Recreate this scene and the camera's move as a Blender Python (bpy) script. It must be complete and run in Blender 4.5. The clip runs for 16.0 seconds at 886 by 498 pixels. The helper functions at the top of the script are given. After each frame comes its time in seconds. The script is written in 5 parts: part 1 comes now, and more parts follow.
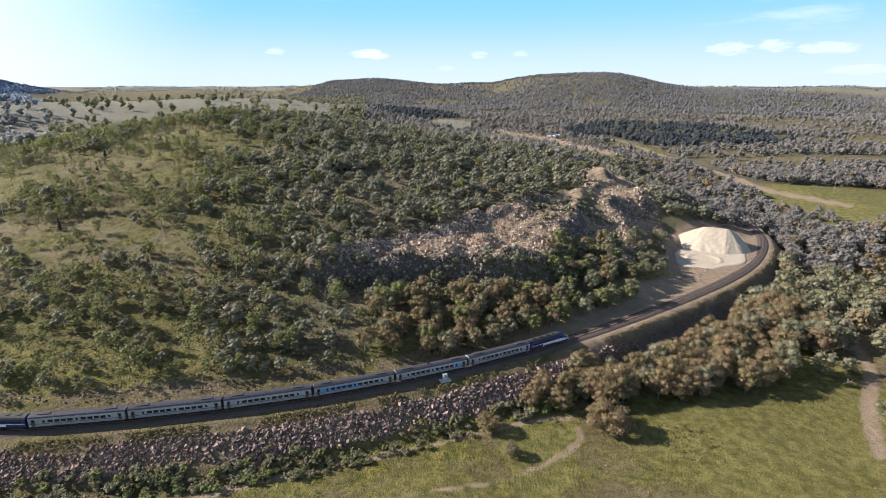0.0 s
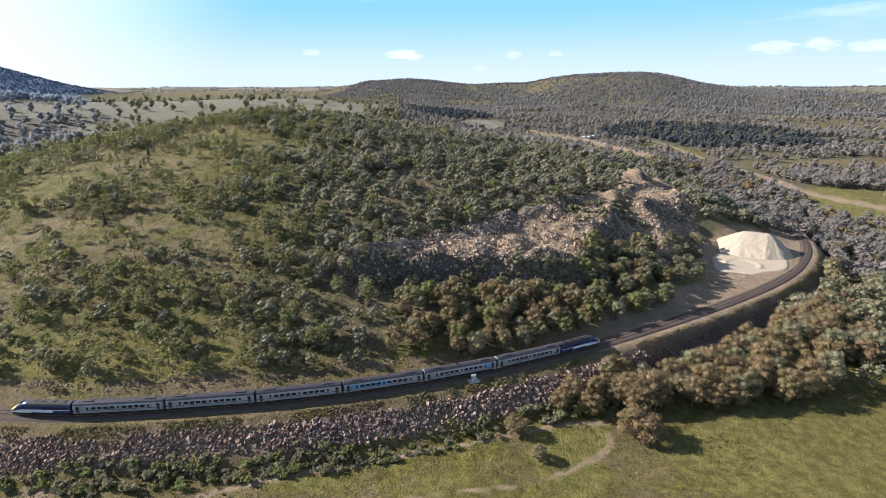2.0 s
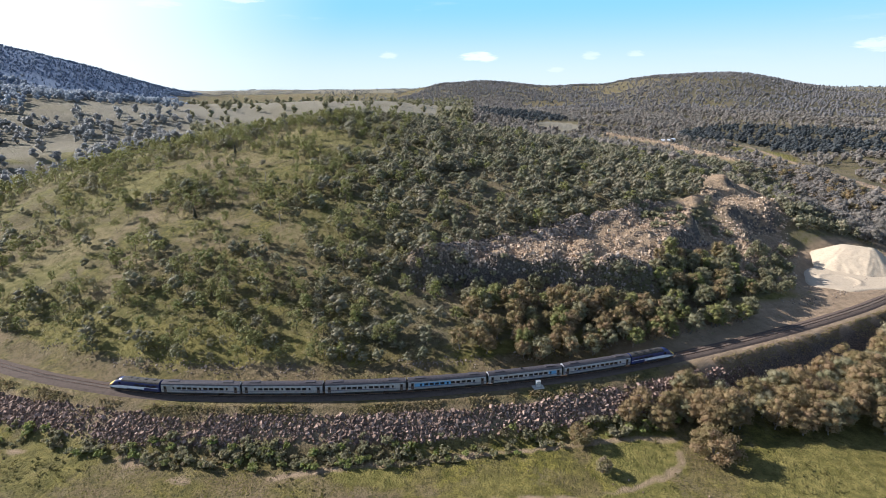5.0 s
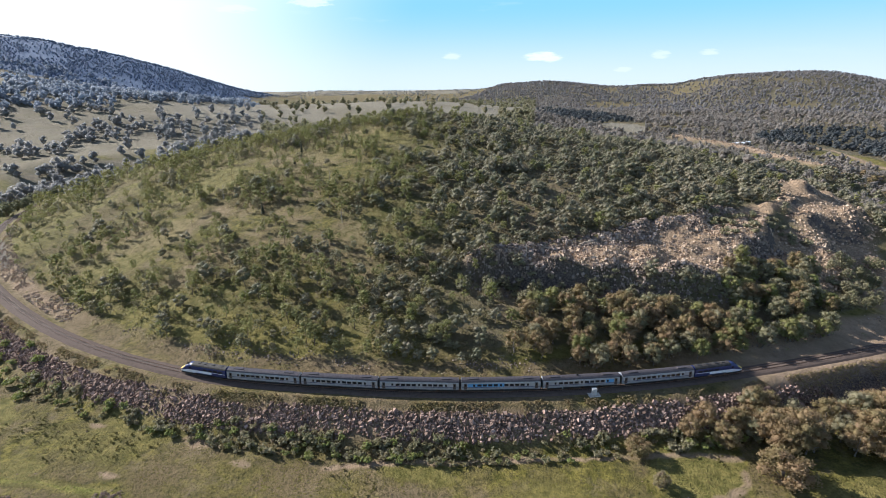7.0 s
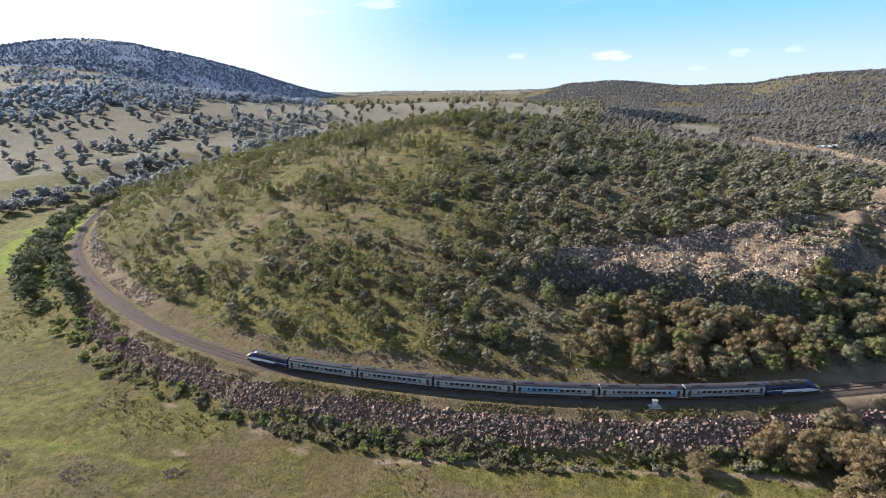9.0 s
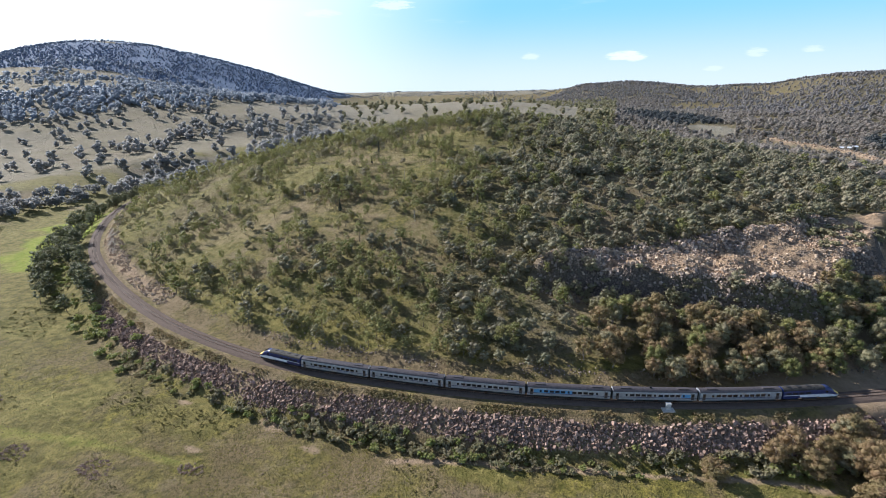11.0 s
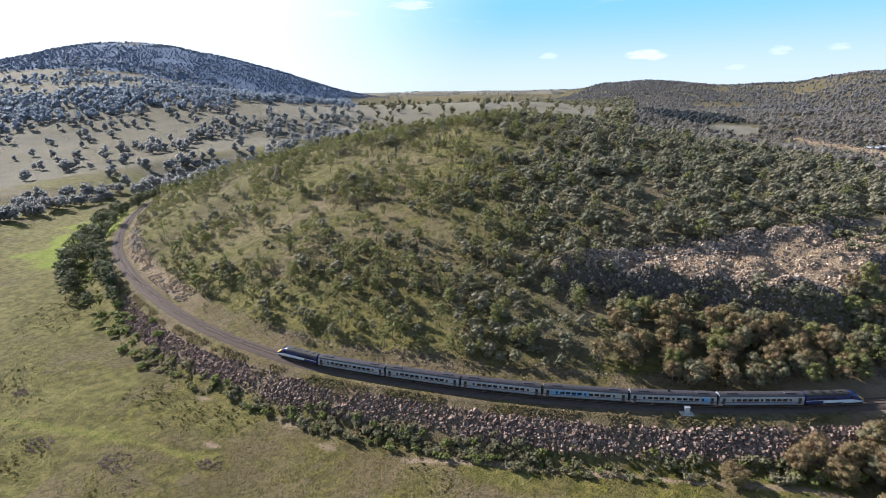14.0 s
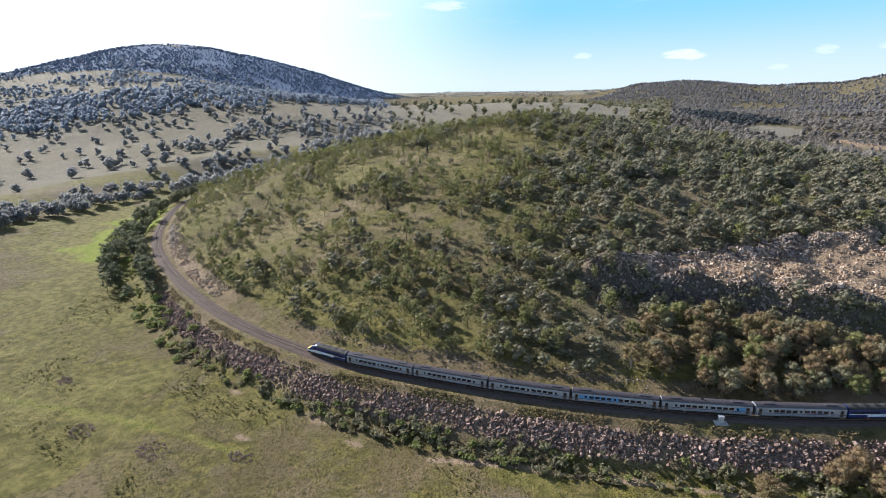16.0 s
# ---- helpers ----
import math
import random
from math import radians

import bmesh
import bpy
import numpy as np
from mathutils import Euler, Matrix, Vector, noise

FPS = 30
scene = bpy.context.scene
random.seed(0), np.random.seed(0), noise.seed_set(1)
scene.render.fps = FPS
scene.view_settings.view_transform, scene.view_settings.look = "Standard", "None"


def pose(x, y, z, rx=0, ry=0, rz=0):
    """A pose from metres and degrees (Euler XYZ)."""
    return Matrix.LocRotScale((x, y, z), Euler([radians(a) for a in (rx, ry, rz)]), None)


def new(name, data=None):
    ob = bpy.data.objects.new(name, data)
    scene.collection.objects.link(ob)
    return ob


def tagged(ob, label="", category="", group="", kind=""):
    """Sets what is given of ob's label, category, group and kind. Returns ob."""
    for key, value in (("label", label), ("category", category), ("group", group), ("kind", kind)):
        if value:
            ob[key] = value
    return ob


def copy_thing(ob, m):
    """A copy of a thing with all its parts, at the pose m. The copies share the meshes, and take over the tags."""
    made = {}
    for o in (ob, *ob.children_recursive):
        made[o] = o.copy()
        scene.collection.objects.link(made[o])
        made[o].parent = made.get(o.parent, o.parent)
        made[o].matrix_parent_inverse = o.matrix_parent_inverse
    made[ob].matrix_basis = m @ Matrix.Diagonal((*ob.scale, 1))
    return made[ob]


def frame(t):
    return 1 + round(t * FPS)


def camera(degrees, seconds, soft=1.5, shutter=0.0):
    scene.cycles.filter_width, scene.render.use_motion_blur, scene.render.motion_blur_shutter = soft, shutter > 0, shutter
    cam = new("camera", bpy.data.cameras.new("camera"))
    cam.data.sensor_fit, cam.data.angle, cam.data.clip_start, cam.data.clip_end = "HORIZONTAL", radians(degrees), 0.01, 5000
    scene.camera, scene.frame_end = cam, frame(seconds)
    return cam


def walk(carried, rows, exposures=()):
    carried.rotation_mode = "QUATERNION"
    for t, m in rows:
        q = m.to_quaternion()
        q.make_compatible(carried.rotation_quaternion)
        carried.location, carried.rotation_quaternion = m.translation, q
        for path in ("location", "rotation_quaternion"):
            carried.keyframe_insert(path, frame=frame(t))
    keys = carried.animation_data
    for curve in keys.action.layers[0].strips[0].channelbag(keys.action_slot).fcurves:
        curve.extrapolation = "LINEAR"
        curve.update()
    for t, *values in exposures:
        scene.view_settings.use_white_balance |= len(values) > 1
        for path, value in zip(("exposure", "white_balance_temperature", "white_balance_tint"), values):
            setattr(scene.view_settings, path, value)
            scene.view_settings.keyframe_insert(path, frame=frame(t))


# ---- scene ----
cam = camera(80.0, 16.0, soft=0.65)
PATH = [
    (0.0, pose(0, 0, 86, 73.00, -0.00, -0.00)),
    (0.5, pose(0, 0, 86, 73.02, 0.01, 0.87)),
    (1.0, pose(0, 0, 86, 73.02, 0.01, 1.74)),
    (1.5, pose(0, 0, 86, 73.04, 0.05, 2.28)),
    (2.0, pose(0, 0, 86, 73.03, 0.07, 3.46)),
    (2.5, pose(0, 0, 86, 73.04, 0.11, 4.82)),
    (3.0, pose(0, 0, 86, 73.07, 0.15, 6.03)),
    (3.5, pose(0, 0, 86, 73.10, 0.20, 7.24)),
    (4.0, pose(0, 0, 86, 73.15, 0.24, 8.38)),
    (6.5, pose(0, 0, 86, 73.32, 0.36, 15.91)),
    (7.0, pose(0, 0, 86, 73.34, 0.41, 17.55)),
    (7.5, pose(0, 0, 86, 73.36, 0.46, 19.32)),
    (8.0, pose(0, 0, 86, 73.37, 0.46, 20.99)),
    (8.5, pose(0, 0, 86, 73.40, 0.48, 22.60)),
    (9.0, pose(0, 0, 86, 73.41, 0.49, 24.12)),
    (11.5, pose(0, 0, 86, 73.46, 0.51, 25.67)),
    (12.0, pose(0, 0, 86, 73.45, 0.50, 25.95)),
    (12.5, pose(0, 0, 86, 73.48, 0.52, 26.28)),
    (13.0, pose(0, 0, 86, 73.47, 0.58, 26.63)),
    (13.5, pose(0, 0, 86, 73.47, 0.65, 26.96)),
    (14.0, pose(0, 0, 86, 73.48, 0.68, 27.33)),
    (14.5, pose(0, 0, 86, 73.48, 0.72, 27.82)),
    (15.0, pose(0, 0, 86, 73.51, 0.71, 29.04)),
    (15.5, pose(0, 0, 86, 73.54, 0.71, 29.99)),
    (16.0, pose(0, 0, 86, 73.57, 0.69, 30.66)),
]
walk(cam, PATH, [(0.0, 1.0, 6040, 10), (16.0, 0.97, 5900, 10)])

# ---- world and light ----
SUN_AZ, SUN_EL = -81.0, 28.0          # degrees from +y towards +x, and above the horizon
sun_way = Vector((math.sin(radians(SUN_AZ)) * math.cos(radians(SUN_EL)), math.cos(radians(SUN_AZ)) * math.cos(radians(SUN_EL)), math.sin(radians(SUN_EL))))
sun = new("sun", bpy.data.lights.new("sun", "SUN"))
sun.data.energy, sun.data.angle, sun.data.color = 5.0, radians(0.55), (1.0, 0.925, 0.825)
sun.rotation_mode = "QUATERNION"
sun.rotation_quaternion = sun_way.to_track_quat("Z", "Y")
sun.location = (-300, 100, 400)


class Nodes:
    """Short hand for building node trees."""

    def __init__(self, tree):
        self.tree = tree
        tree.nodes.clear()

    def add(self, kind, inputs=None):
        n = self.tree.nodes.new(kind)
        for k, v in (inputs or {}).items():
            if isinstance(v, bpy.types.NodeSocket):
                self.tree.links.new(v, n.inputs[k])
            else:
                n.inputs[k].default_value = v
        return n

    def link(self, a, b):
        self.tree.links.new(a, b)

    def mix(self, fac, a, b, blend="MIX"):
        n = self.tree.nodes.new("ShaderNodeMix")
        n.data_type, n.blend_type = "RGBA", blend
        for sock, v in ((n.inputs["Factor"], fac), (n.inputs[6], a), (n.inputs[7], b)):
            if isinstance(v, bpy.types.NodeSocket):
                self.tree.links.new(v, sock)
            else:
                sock.default_value = v if not isinstance(v, tuple) or len(v) == 4 else (*v, 1)
        return n.outputs[2]

    def math(self, op, a, b=0.0, clamp=False):
        n = self.tree.nodes.new("ShaderNodeMath")
        n.operation, n.use_clamp = op, clamp
        for sock, v in ((n.inputs[0], a), (n.inputs[1], b)):
            if isinstance(v, bpy.types.NodeSocket):
                self.tree.links.new(v, sock)
            else:
                sock.default_value = v
        return n.outputs[0]

    def ramp(self, value, a, b):
        """0 below a, 1 above b."""
        n = self.add("ShaderNodeMapRange", {"Value": value, "From Min": a, "From Max": b})
        n.clamp, n.interpolation_type = True, "SMOOTHSTEP"
        return n.outputs[0]

    def vector(self, op, a, b, out=0):
        n = self.tree.nodes.new("ShaderNodeVectorMath")
        n.operation = op
        self.tree.links.new(a, n.inputs[0])
        n.inputs[1].default_value = b
        return n.outputs[out]

    def noise(self, where, scale, detail=4.0, rough=0.55, out="Fac"):
        n = self.add("ShaderNodeTexNoise", {"Vector": where, "Scale": scale, "Detail": detail, "Roughness": rough})
        return n.outputs[out]


world = bpy.data.worlds.new("sky")
scene.world = world
world.use_nodes = True
w = Nodes(world.node_tree)
sky = w.add("ShaderNodeTexSky")
sky.sky_type, sky.sun_disc, sky.sun_elevation, sky.sun_rotation = "NISHITA", False, radians(SUN_EL), radians(SUN_AZ)
sky.altitude, sky.air_density, sky.dust_density, sky.ozone_density = 450.0, 0.9, 0.4, 1.5
way = w.add("ShaderNodeTexCoord").outputs["Generated"]
flat = w.vector("MULTIPLY", way, (1.0, 1.0, 5.0))
streak_at = w.add("ShaderNodeMapping", {"Vector": way, "Rotation": (0.0, 0.0, 0.35), "Scale": (1.2, 4.0, 14.0)}).outputs[0]
streaks = w.ramp(w.noise(streak_at, 1.6, 6.0, 0.6), 0.56, 0.80)
up = w.add("ShaderNodeSeparateXYZ", {"Vector": way}).outputs[2]
streaks = w.math("MULTIPLY", streaks, w.ramp(up, 0.03, 0.12))
cover = w.math("MULTIPLY", streaks, 0.55)


def cloud(az, el, wide, high, strength):
    """A small fair-weather cloud in the sky's own pattern."""
    global cover
    a, e = radians(az), radians(el)
    d = Vector((math.sin(a) * math.cos(e), math.cos(a) * math.cos(e), math.sin(e)))
    side = Vector((math.cos(a), -math.sin(a), 0.0))
    top = side.cross(d)
    wob = w.noise(flat, 34.0, 6.0, 0.68)
    def along(v, size):
        dot = w.vector("DOT_PRODUCT", way, tuple(v), "Value")
        return w.math("MULTIPLY", w.math("SUBTRACT", dot, d.dot(v)), 1.0 / radians(size))
    u, v = along(side, wide), along(top, high)
    r = w.math("ADD", w.math("MULTIPLY", u, u), w.math("MULTIPLY", v, v))
    r = w.math("ADD", r, w.math("MULTIPLY", w.math("SUBTRACT", wob, 0.5), 4.2))
    front = w.ramp(w.vector("DOT_PRODUCT", way, tuple(d), "Value"), 0.9, 0.95)
    m = w.math("MULTIPLY", w.math("MULTIPLY", w.math("SUBTRACT", 1.0, w.ramp(r, 0.1, 1.3)), front), strength)
    cover = w.math("MAXIMUM", cover, m)


CLOUDS = [(-7.3, 3.2, 1.8, 0.5, 0.8), (-30.2, 8.3, 2.0, 0.5, 0.6), (27.0, 3.4, 1.9, 0.55, 0.6), (30.5, 3.5, 1.3, 0.6, 0.65), (34.3, 3.2, 2.2, 0.5, 0.6), (37.5, 1.4, 3.0, 0.4, 0.4),
          (-16.6, 3.4, 0.9, 0.35, 0.45), (7.8, 3.3, 0.9, 0.3, 0.4), (0.4, 1.9, 0.8, 0.3, 0.3), (3.6, 3.2, 0.9, 0.4, 0.4), (-37.5, 7.5, 1.8, 0.4, 0.45)]
for c in CLOUDS:
    cloud(*c)
low_air = w.mix(w.ramp(up, 0.0, 0.15), (3.85, 4.38, 4.64, 1.0), (1.50, 3.35, 4.48, 1.0))
toward = w.ramp(w.vector("DOT_PRODUCT", way, tuple(sun_way), "Value"), 0.48, 0.86)
low_air = w.mix(toward, low_air, (5.8, 6.0, 6.0, 1.0))
upper = w.mix(0.3, sky.outputs[0], (1.15, 1.15, 1.14, 1.0))     # unseen upper sky, greyed to take blue out of the fill light
sky_colour = w.mix(w.ramp(up, 0.24, 0.14), upper, low_air)
sky_colour = w.mix(cover, sky_colour, (5.06, 5.33, 5.6, 1.0))
back = w.add("ShaderNodeBackground", {"Color": sky_colour, "Strength": 0.11})
w.link(back.outputs[0], w.add("ShaderNodeOutputWorld").inputs["Surface"])


# ---- materials ----
def material(name):
    m = bpy.data.materials.new(name)
    m.use_nodes = True
    n = Nodes(m.node_tree)
    bsdf = n.add("ShaderNodeBsdfPrincipled")
    out = n.add("ShaderNodeOutputMaterial")
    n.link(bsdf.outputs[0], out.inputs[0])
    return m, n, bsdf, out


def where_of(n):
    return n.add("ShaderNodeNewGeometry").outputs["Position"]


def plain(name, colour, rough=0.6, metal=0.0, grain=0.12, scale=3.0, dirt=None):
    """A painted or metal surface with a little grain and dirt."""
    m, n, b, _ = material(name)
    p = n.add("ShaderNodeTexCoord").outputs["Object"]
    f = n.noise(p, scale, 5.0)
    dark = tuple(c * (1 - grain * 2) for c in colour)
    light = tuple(min(1, c * (1 + grain)) for c in colour)
    col = n.mix(n.ramp(f, 0.3, 0.7), (*dark, 1), (*light, 1))
    if dirt:
        col = n.mix(n.math("MULTIPLY", n.ramp(n.noise(p, 0.7, 6.0, 0.7), 0.48, 0.72), 0.6), col, (*dirt, 1))
    n.link(col, b.inputs["Base Color"])
    b.inputs["Roughness"].default_value, b.inputs["Metallic"].default_value = rough, metal
    return m


def leaf_material(name, a, b_, c, translucent=0.34, scale=0.055, tint=0.3, relief=0.55):
    """Foliage: three tones that drift from tree to tree, differ from spray to spray, and break up into small clumps."""
    m, n, bsdf, out = material(name)
    p = where_of(n)
    g = n.add("ShaderNodeNewGeometry")
    big = n.noise(p, scale, 2.0)
    col = n.mix(n.ramp(big, 0.36, 0.62), (*a, 1), (*b_, 1))
    col = n.mix(n.ramp(n.noise(p, scale * 4.3, 2.0), 0.45, 0.72), col, (*c, 1))
    rnd = g.outputs["Random Per Island"]
    col = n.mix(n.math("MULTIPLY", rnd, 0.55), col, n.mix(0.5, col, (0.012, 0.014, 0.008, 1)))
    obj = n.add("ShaderNodeObjectInfo").outputs["Random"]
    col = n.mix(n.math("MULTIPLY", obj, 0.3 if tint else 0.0), col, n.mix(0.5, col, (0.13, 0.115, 0.05, 1)))
    n.link(col, bsdf.inputs["Base Color"])
    bsdf.inputs["Roughness"].default_value = 0.6
    bsdf.inputs["Specular IOR Level"].default_value = 0.2 if relief else 0.03
    if relief:
        clump = n.math("ADD", n.noise(p, 0.9, 3.0, 0.6), n.math("MULTIPLY", n.noise(p, 3.1, 2.0, 0.6), 0.35))
        bump = n.add("ShaderNodeBump", {"Height": clump, "Strength": relief, "Distance": 0.8})
        n.link(bump.outputs[0], bsdf.inputs["Normal"])
    t = n.add("ShaderNodeBsdfTranslucent", {"Color": n.mix(tint, col, (0.34, 0.33, 0.10, 1))})
    mix = n.add("ShaderNodeMixShader", {0: translucent, 1: bsdf.outputs[0], 2: t.outputs[0]})
    n.link(mix.outputs[0], out.inputs[0])
    return m


LEAF_GREEN = leaf_material("leaf_green", (0.211, 0.228, 0.075), (0.291, 0.279, 0.112), (0.268, 0.234, 0.108))
LEAF_GREY = leaf_material("leaf_grey_green", (0.230, 0.228, 0.143), (0.317, 0.290, 0.204), (0.303, 0.256, 0.186), tint=0.2)
LEAF_BROWN = leaf_material("leaf_olive_brown", (0.342, 0.240, 0.134), (0.290, 0.229, 0.114), (0.368, 0.240, 0.152), 0.40, 0.09, tint=0.22)
# valley leaves are lightened and greyed in colour to stand for haze
LEAF_VALLEY = leaf_material("leaf_valley_haze_grey", (0.282, 0.258, 0.230), (0.350, 0.310, 0.282), (0.328, 0.280, 0.252), 0.44, 0.03, tint=0.08)
LEAF_OLIVE = leaf_material("leaf_olive_grey", (0.256, 0.248, 0.144), (0.338, 0.304, 0.194), (0.312, 0.266, 0.175), 0.38, 0.08)
LEAF_BELT = leaf_material("leaf_belt_blue_green", (0.110, 0.132, 0.078), (0.150, 0.162, 0.096), (0.180, 0.165, 0.090), 0.3, 0.08, tint=0.15)
LEAF_DARK = leaf_material("leaf_dark_pine", (0.024, 0.036, 0.026), (0.030, 0.042, 0.030), (0.034, 0.040, 0.030), 0.08)
# darkened copy of the valley leaves, painting cloud shadow on the woods
LEAF_CLOUD_SHADE = leaf_material("leaf_valley_cloud_shade", (0.070, 0.082, 0.086), (0.088, 0.096, 0.100), (0.078, 0.082, 0.088), 0.2, 0.02, tint=0.0)
# distance haze is put into these four leaf colours: paler, greyer, bluer
LEAF_FAR = leaf_material("leaf_distant_haze_grey", (0.313, 0.322, 0.324), (0.373, 0.367, 0.357), (0.344, 0.337, 0.333), 0.55, 0.012, tint=0.0)
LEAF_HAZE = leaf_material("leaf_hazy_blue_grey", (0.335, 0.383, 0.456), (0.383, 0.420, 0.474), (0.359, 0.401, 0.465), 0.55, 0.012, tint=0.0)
LEAF_RANGE = leaf_material("leaf_range_haze_grey", (0.270, 0.262, 0.268), (0.322, 0.298, 0.288), (0.295, 0.276, 0.276), 0.47, 0.012, tint=0.0, relief=0.0)
LEAF_MOUNTAIN = leaf_material("leaf_mountain_haze_blue", (0.180, 0.238, 0.340), (0.196, 0.252, 0.348), (0.188, 0.244, 0.344), 0.48, 0.006, tint=0.0, relief=0.0)
SHRUB = leaf_material("leaf_shrub", (0.266, 0.245, 0.123), (0.336, 0.281, 0.159), (0.342, 0.254, 0.183), 0.36, 0.12, tint=0.25)
FRESH = leaf_material("leaf_fresh_green", (0.215, 0.264, 0.070), (0.281, 0.299, 0.095), (0.248, 0.244, 0.097), 0.36, 0.12)
BRAMBLE = leaf_material("leaf_bramble_purple", (0.250, 0.175, 0.160), (0.29, 0.205, 0.18), (0.26, 0.20, 0.155), 0.3, 0.2, tint=0.0)
BARK = plain("bark_pale", (0.26, 0.22, 0.18), 0.9, 0, 0.3, 2.0)
BARK_DARK = plain("bark_dark", (0.13, 0.10, 0.08), 0.9, 0, 0.3, 2.0)
DEAD_WOOD = plain("dead_wood_grey", (0.42, 0.38, 0.33), 0.9, 0, 0.25, 2.0)


def ground_material():
    m, n, b, _ = material("ground_grass_and_earth")
    p = where_of(n)
    att = n.add("ShaderNodeAttribute")
    att.attribute_name = "cover"
    sep = n.add("ShaderNodeSeparateColor", {"Color": att.outputs["Color"]})
    earth, lush, rock, far = sep.outputs[0], sep.outputs[1], sep.outputs[2], att.outputs["Alpha"]
    n1, n2, n3 = n.noise(p, 0.035, 6.0, 0.6), n.noise(p, 0.30, 6.0, 0.65), n.noise(p, 1.9, 5.0, 0.7)
    dry = n.mix(n.ramp(n1, 0.35, 0.65), (0.148, 0.111, 0.055, 1), (0.206, 0.154, 0.086, 1))
    green = n.mix(n.ramp(n2, 0.35, 0.65), (0.086, 0.082, 0.018, 1), (0.222, 0.187, 0.045, 1))
    patch = n.math("ADD", n.math("MULTIPLY", n.ramp(n.noise(p, 0.055, 5.0, 0.62), 0.44, 0.62), 0.7), n.math("MULTIPLY", lush, 0.9), True)
    col = n.mix(patch, dry, green)
    col = n.mix(n.math("MULTIPLY", n.ramp(n.noise(p, 0.75, 5.0, 0.72), 0.45, 0.64), 0.72), col, (0.052, 0.050, 0.018, 1))
    col = n.mix(n.math("MULTIPLY", n.ramp(n.noise(p, 0.13, 5.0, 0.65), 0.52, 0.68), 0.45), col, (0.213, 0.164, 0.102, 1))
    col = n.mix(n.ramp(lush, 0.62, 1.0), col, n.mix(n.ramp(n2, 0.3, 0.7), (0.096, 0.090, 0.024, 1), (0.236, 0.196, 0.066, 1)))
    col = n.mix(n.ramp(lush, 1.05, 1.6), col, n.mix(n.ramp(n2, 0.3, 0.7), (0.172, 0.222, 0.022, 1), (0.262, 0.275, 0.048, 1)))
    straw = n.mix(n.ramp(n2, 0.3, 0.7), (0.262, 0.230, 0.176, 1), (0.205, 0.186, 0.136, 1))
    col = n.mix(far, col, straw)
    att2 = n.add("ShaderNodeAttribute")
    att2.attribute_name = "litter_haze"
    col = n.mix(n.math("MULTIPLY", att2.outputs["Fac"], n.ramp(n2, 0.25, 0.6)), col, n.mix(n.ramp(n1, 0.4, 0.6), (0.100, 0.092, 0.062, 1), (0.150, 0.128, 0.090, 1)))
    # values near 2 paint haze blue over the mountain's ground
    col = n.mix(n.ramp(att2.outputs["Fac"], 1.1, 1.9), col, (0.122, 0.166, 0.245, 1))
    soil = n.mix(n.ramp(n2, 0.3, 0.7), (0.370, 0.265, 0.178, 1), (0.255, 0.186, 0.122, 1))
    em = n.math("MULTIPLY", earth, n.ramp(n.math("ADD", n.math("MULTIPLY", n2, 0.6), n.math("MULTIPLY", earth, 0.6)), 0.4, 0.7))
    col = n.mix(em, col, soil)
    rub = n.mix(n.ramp(n3, 0.35, 0.65), (0.185, 0.132, 0.087, 1), (0.400, 0.292, 0.196, 1))
    rub = n.mix(n.ramp(n2, 0.5, 0.7), rub, (0.420, 0.290, 0.175, 1))
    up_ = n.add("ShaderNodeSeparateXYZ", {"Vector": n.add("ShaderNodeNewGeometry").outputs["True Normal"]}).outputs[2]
    # rock cover takes a darker tone where the ground is steep
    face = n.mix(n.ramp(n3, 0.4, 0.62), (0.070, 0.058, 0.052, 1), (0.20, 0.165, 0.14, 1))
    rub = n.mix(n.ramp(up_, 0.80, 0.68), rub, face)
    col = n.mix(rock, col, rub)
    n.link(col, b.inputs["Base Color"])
    b.inputs["Roughness"].default_value = 0.95
    b.inputs["Specular IOR Level"].default_value = 0.15
    tuft = n.noise(p, 1.8, 4.0, 0.65)
    bump = n.add("ShaderNodeBump", {"Height": n.math("ADD", n.math("MULTIPLY", tuft, 0.8), n.math("MULTIPLY", n2, 0.9)), "Strength": 1.0, "Distance": 1.25})
    n.link(bump.outputs[0], b.inputs["Normal"])
    return m


GROUND = ground_material()


def rock_material(name, a, b_, c):
    m, n, b, _ = material(name)
    p = where_of(n)
    rnd = n.math("FRACT", n.math("ADD", n.add("ShaderNodeNewGeometry").outputs["Random Per Island"], n.add("ShaderNodeObjectInfo").outputs["Random"]))
    col = n.mix(n.math("POWER", rnd, 1.8), (*a, 1), (*b_, 1))
    col = n.mix(n.ramp(n.noise(p, 1.3, 5.0, 0.65), 0.45, 0.7), col, (*c, 1))
    n.link(col, b.inputs["Base Color"])
    b.inputs["Roughness"].default_value = 0.92
    b.inputs["Specular IOR Level"].default_value = 0.1
    bump = n.add("ShaderNodeBump", {"Height": n.noise(p, 3.0, 5.0, 0.7), "Strength": 0.5, "Distance": 0.2})
    n.link(bump.outputs[0], b.inputs["Normal"])
    return m


ROCK_DARK = rock_material("rock_basalt", (0.095, 0.066, 0.056), (0.462, 0.330, 0.266), (0.252, 0.165, 0.118))
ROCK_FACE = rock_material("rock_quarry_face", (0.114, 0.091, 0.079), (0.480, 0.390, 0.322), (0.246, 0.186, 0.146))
ROCK_PALE = rock_material("rock_quarried", (0.205, 0.150, 0.110), (0.62, 0.49, 0.365), (0.41, 0.285, 0.188))
BALLAST = rock_material("track_ballast", (0.113, 0.084, 0.069), (0.113, 0.084, 0.069), (0.076, 0.057, 0.047))
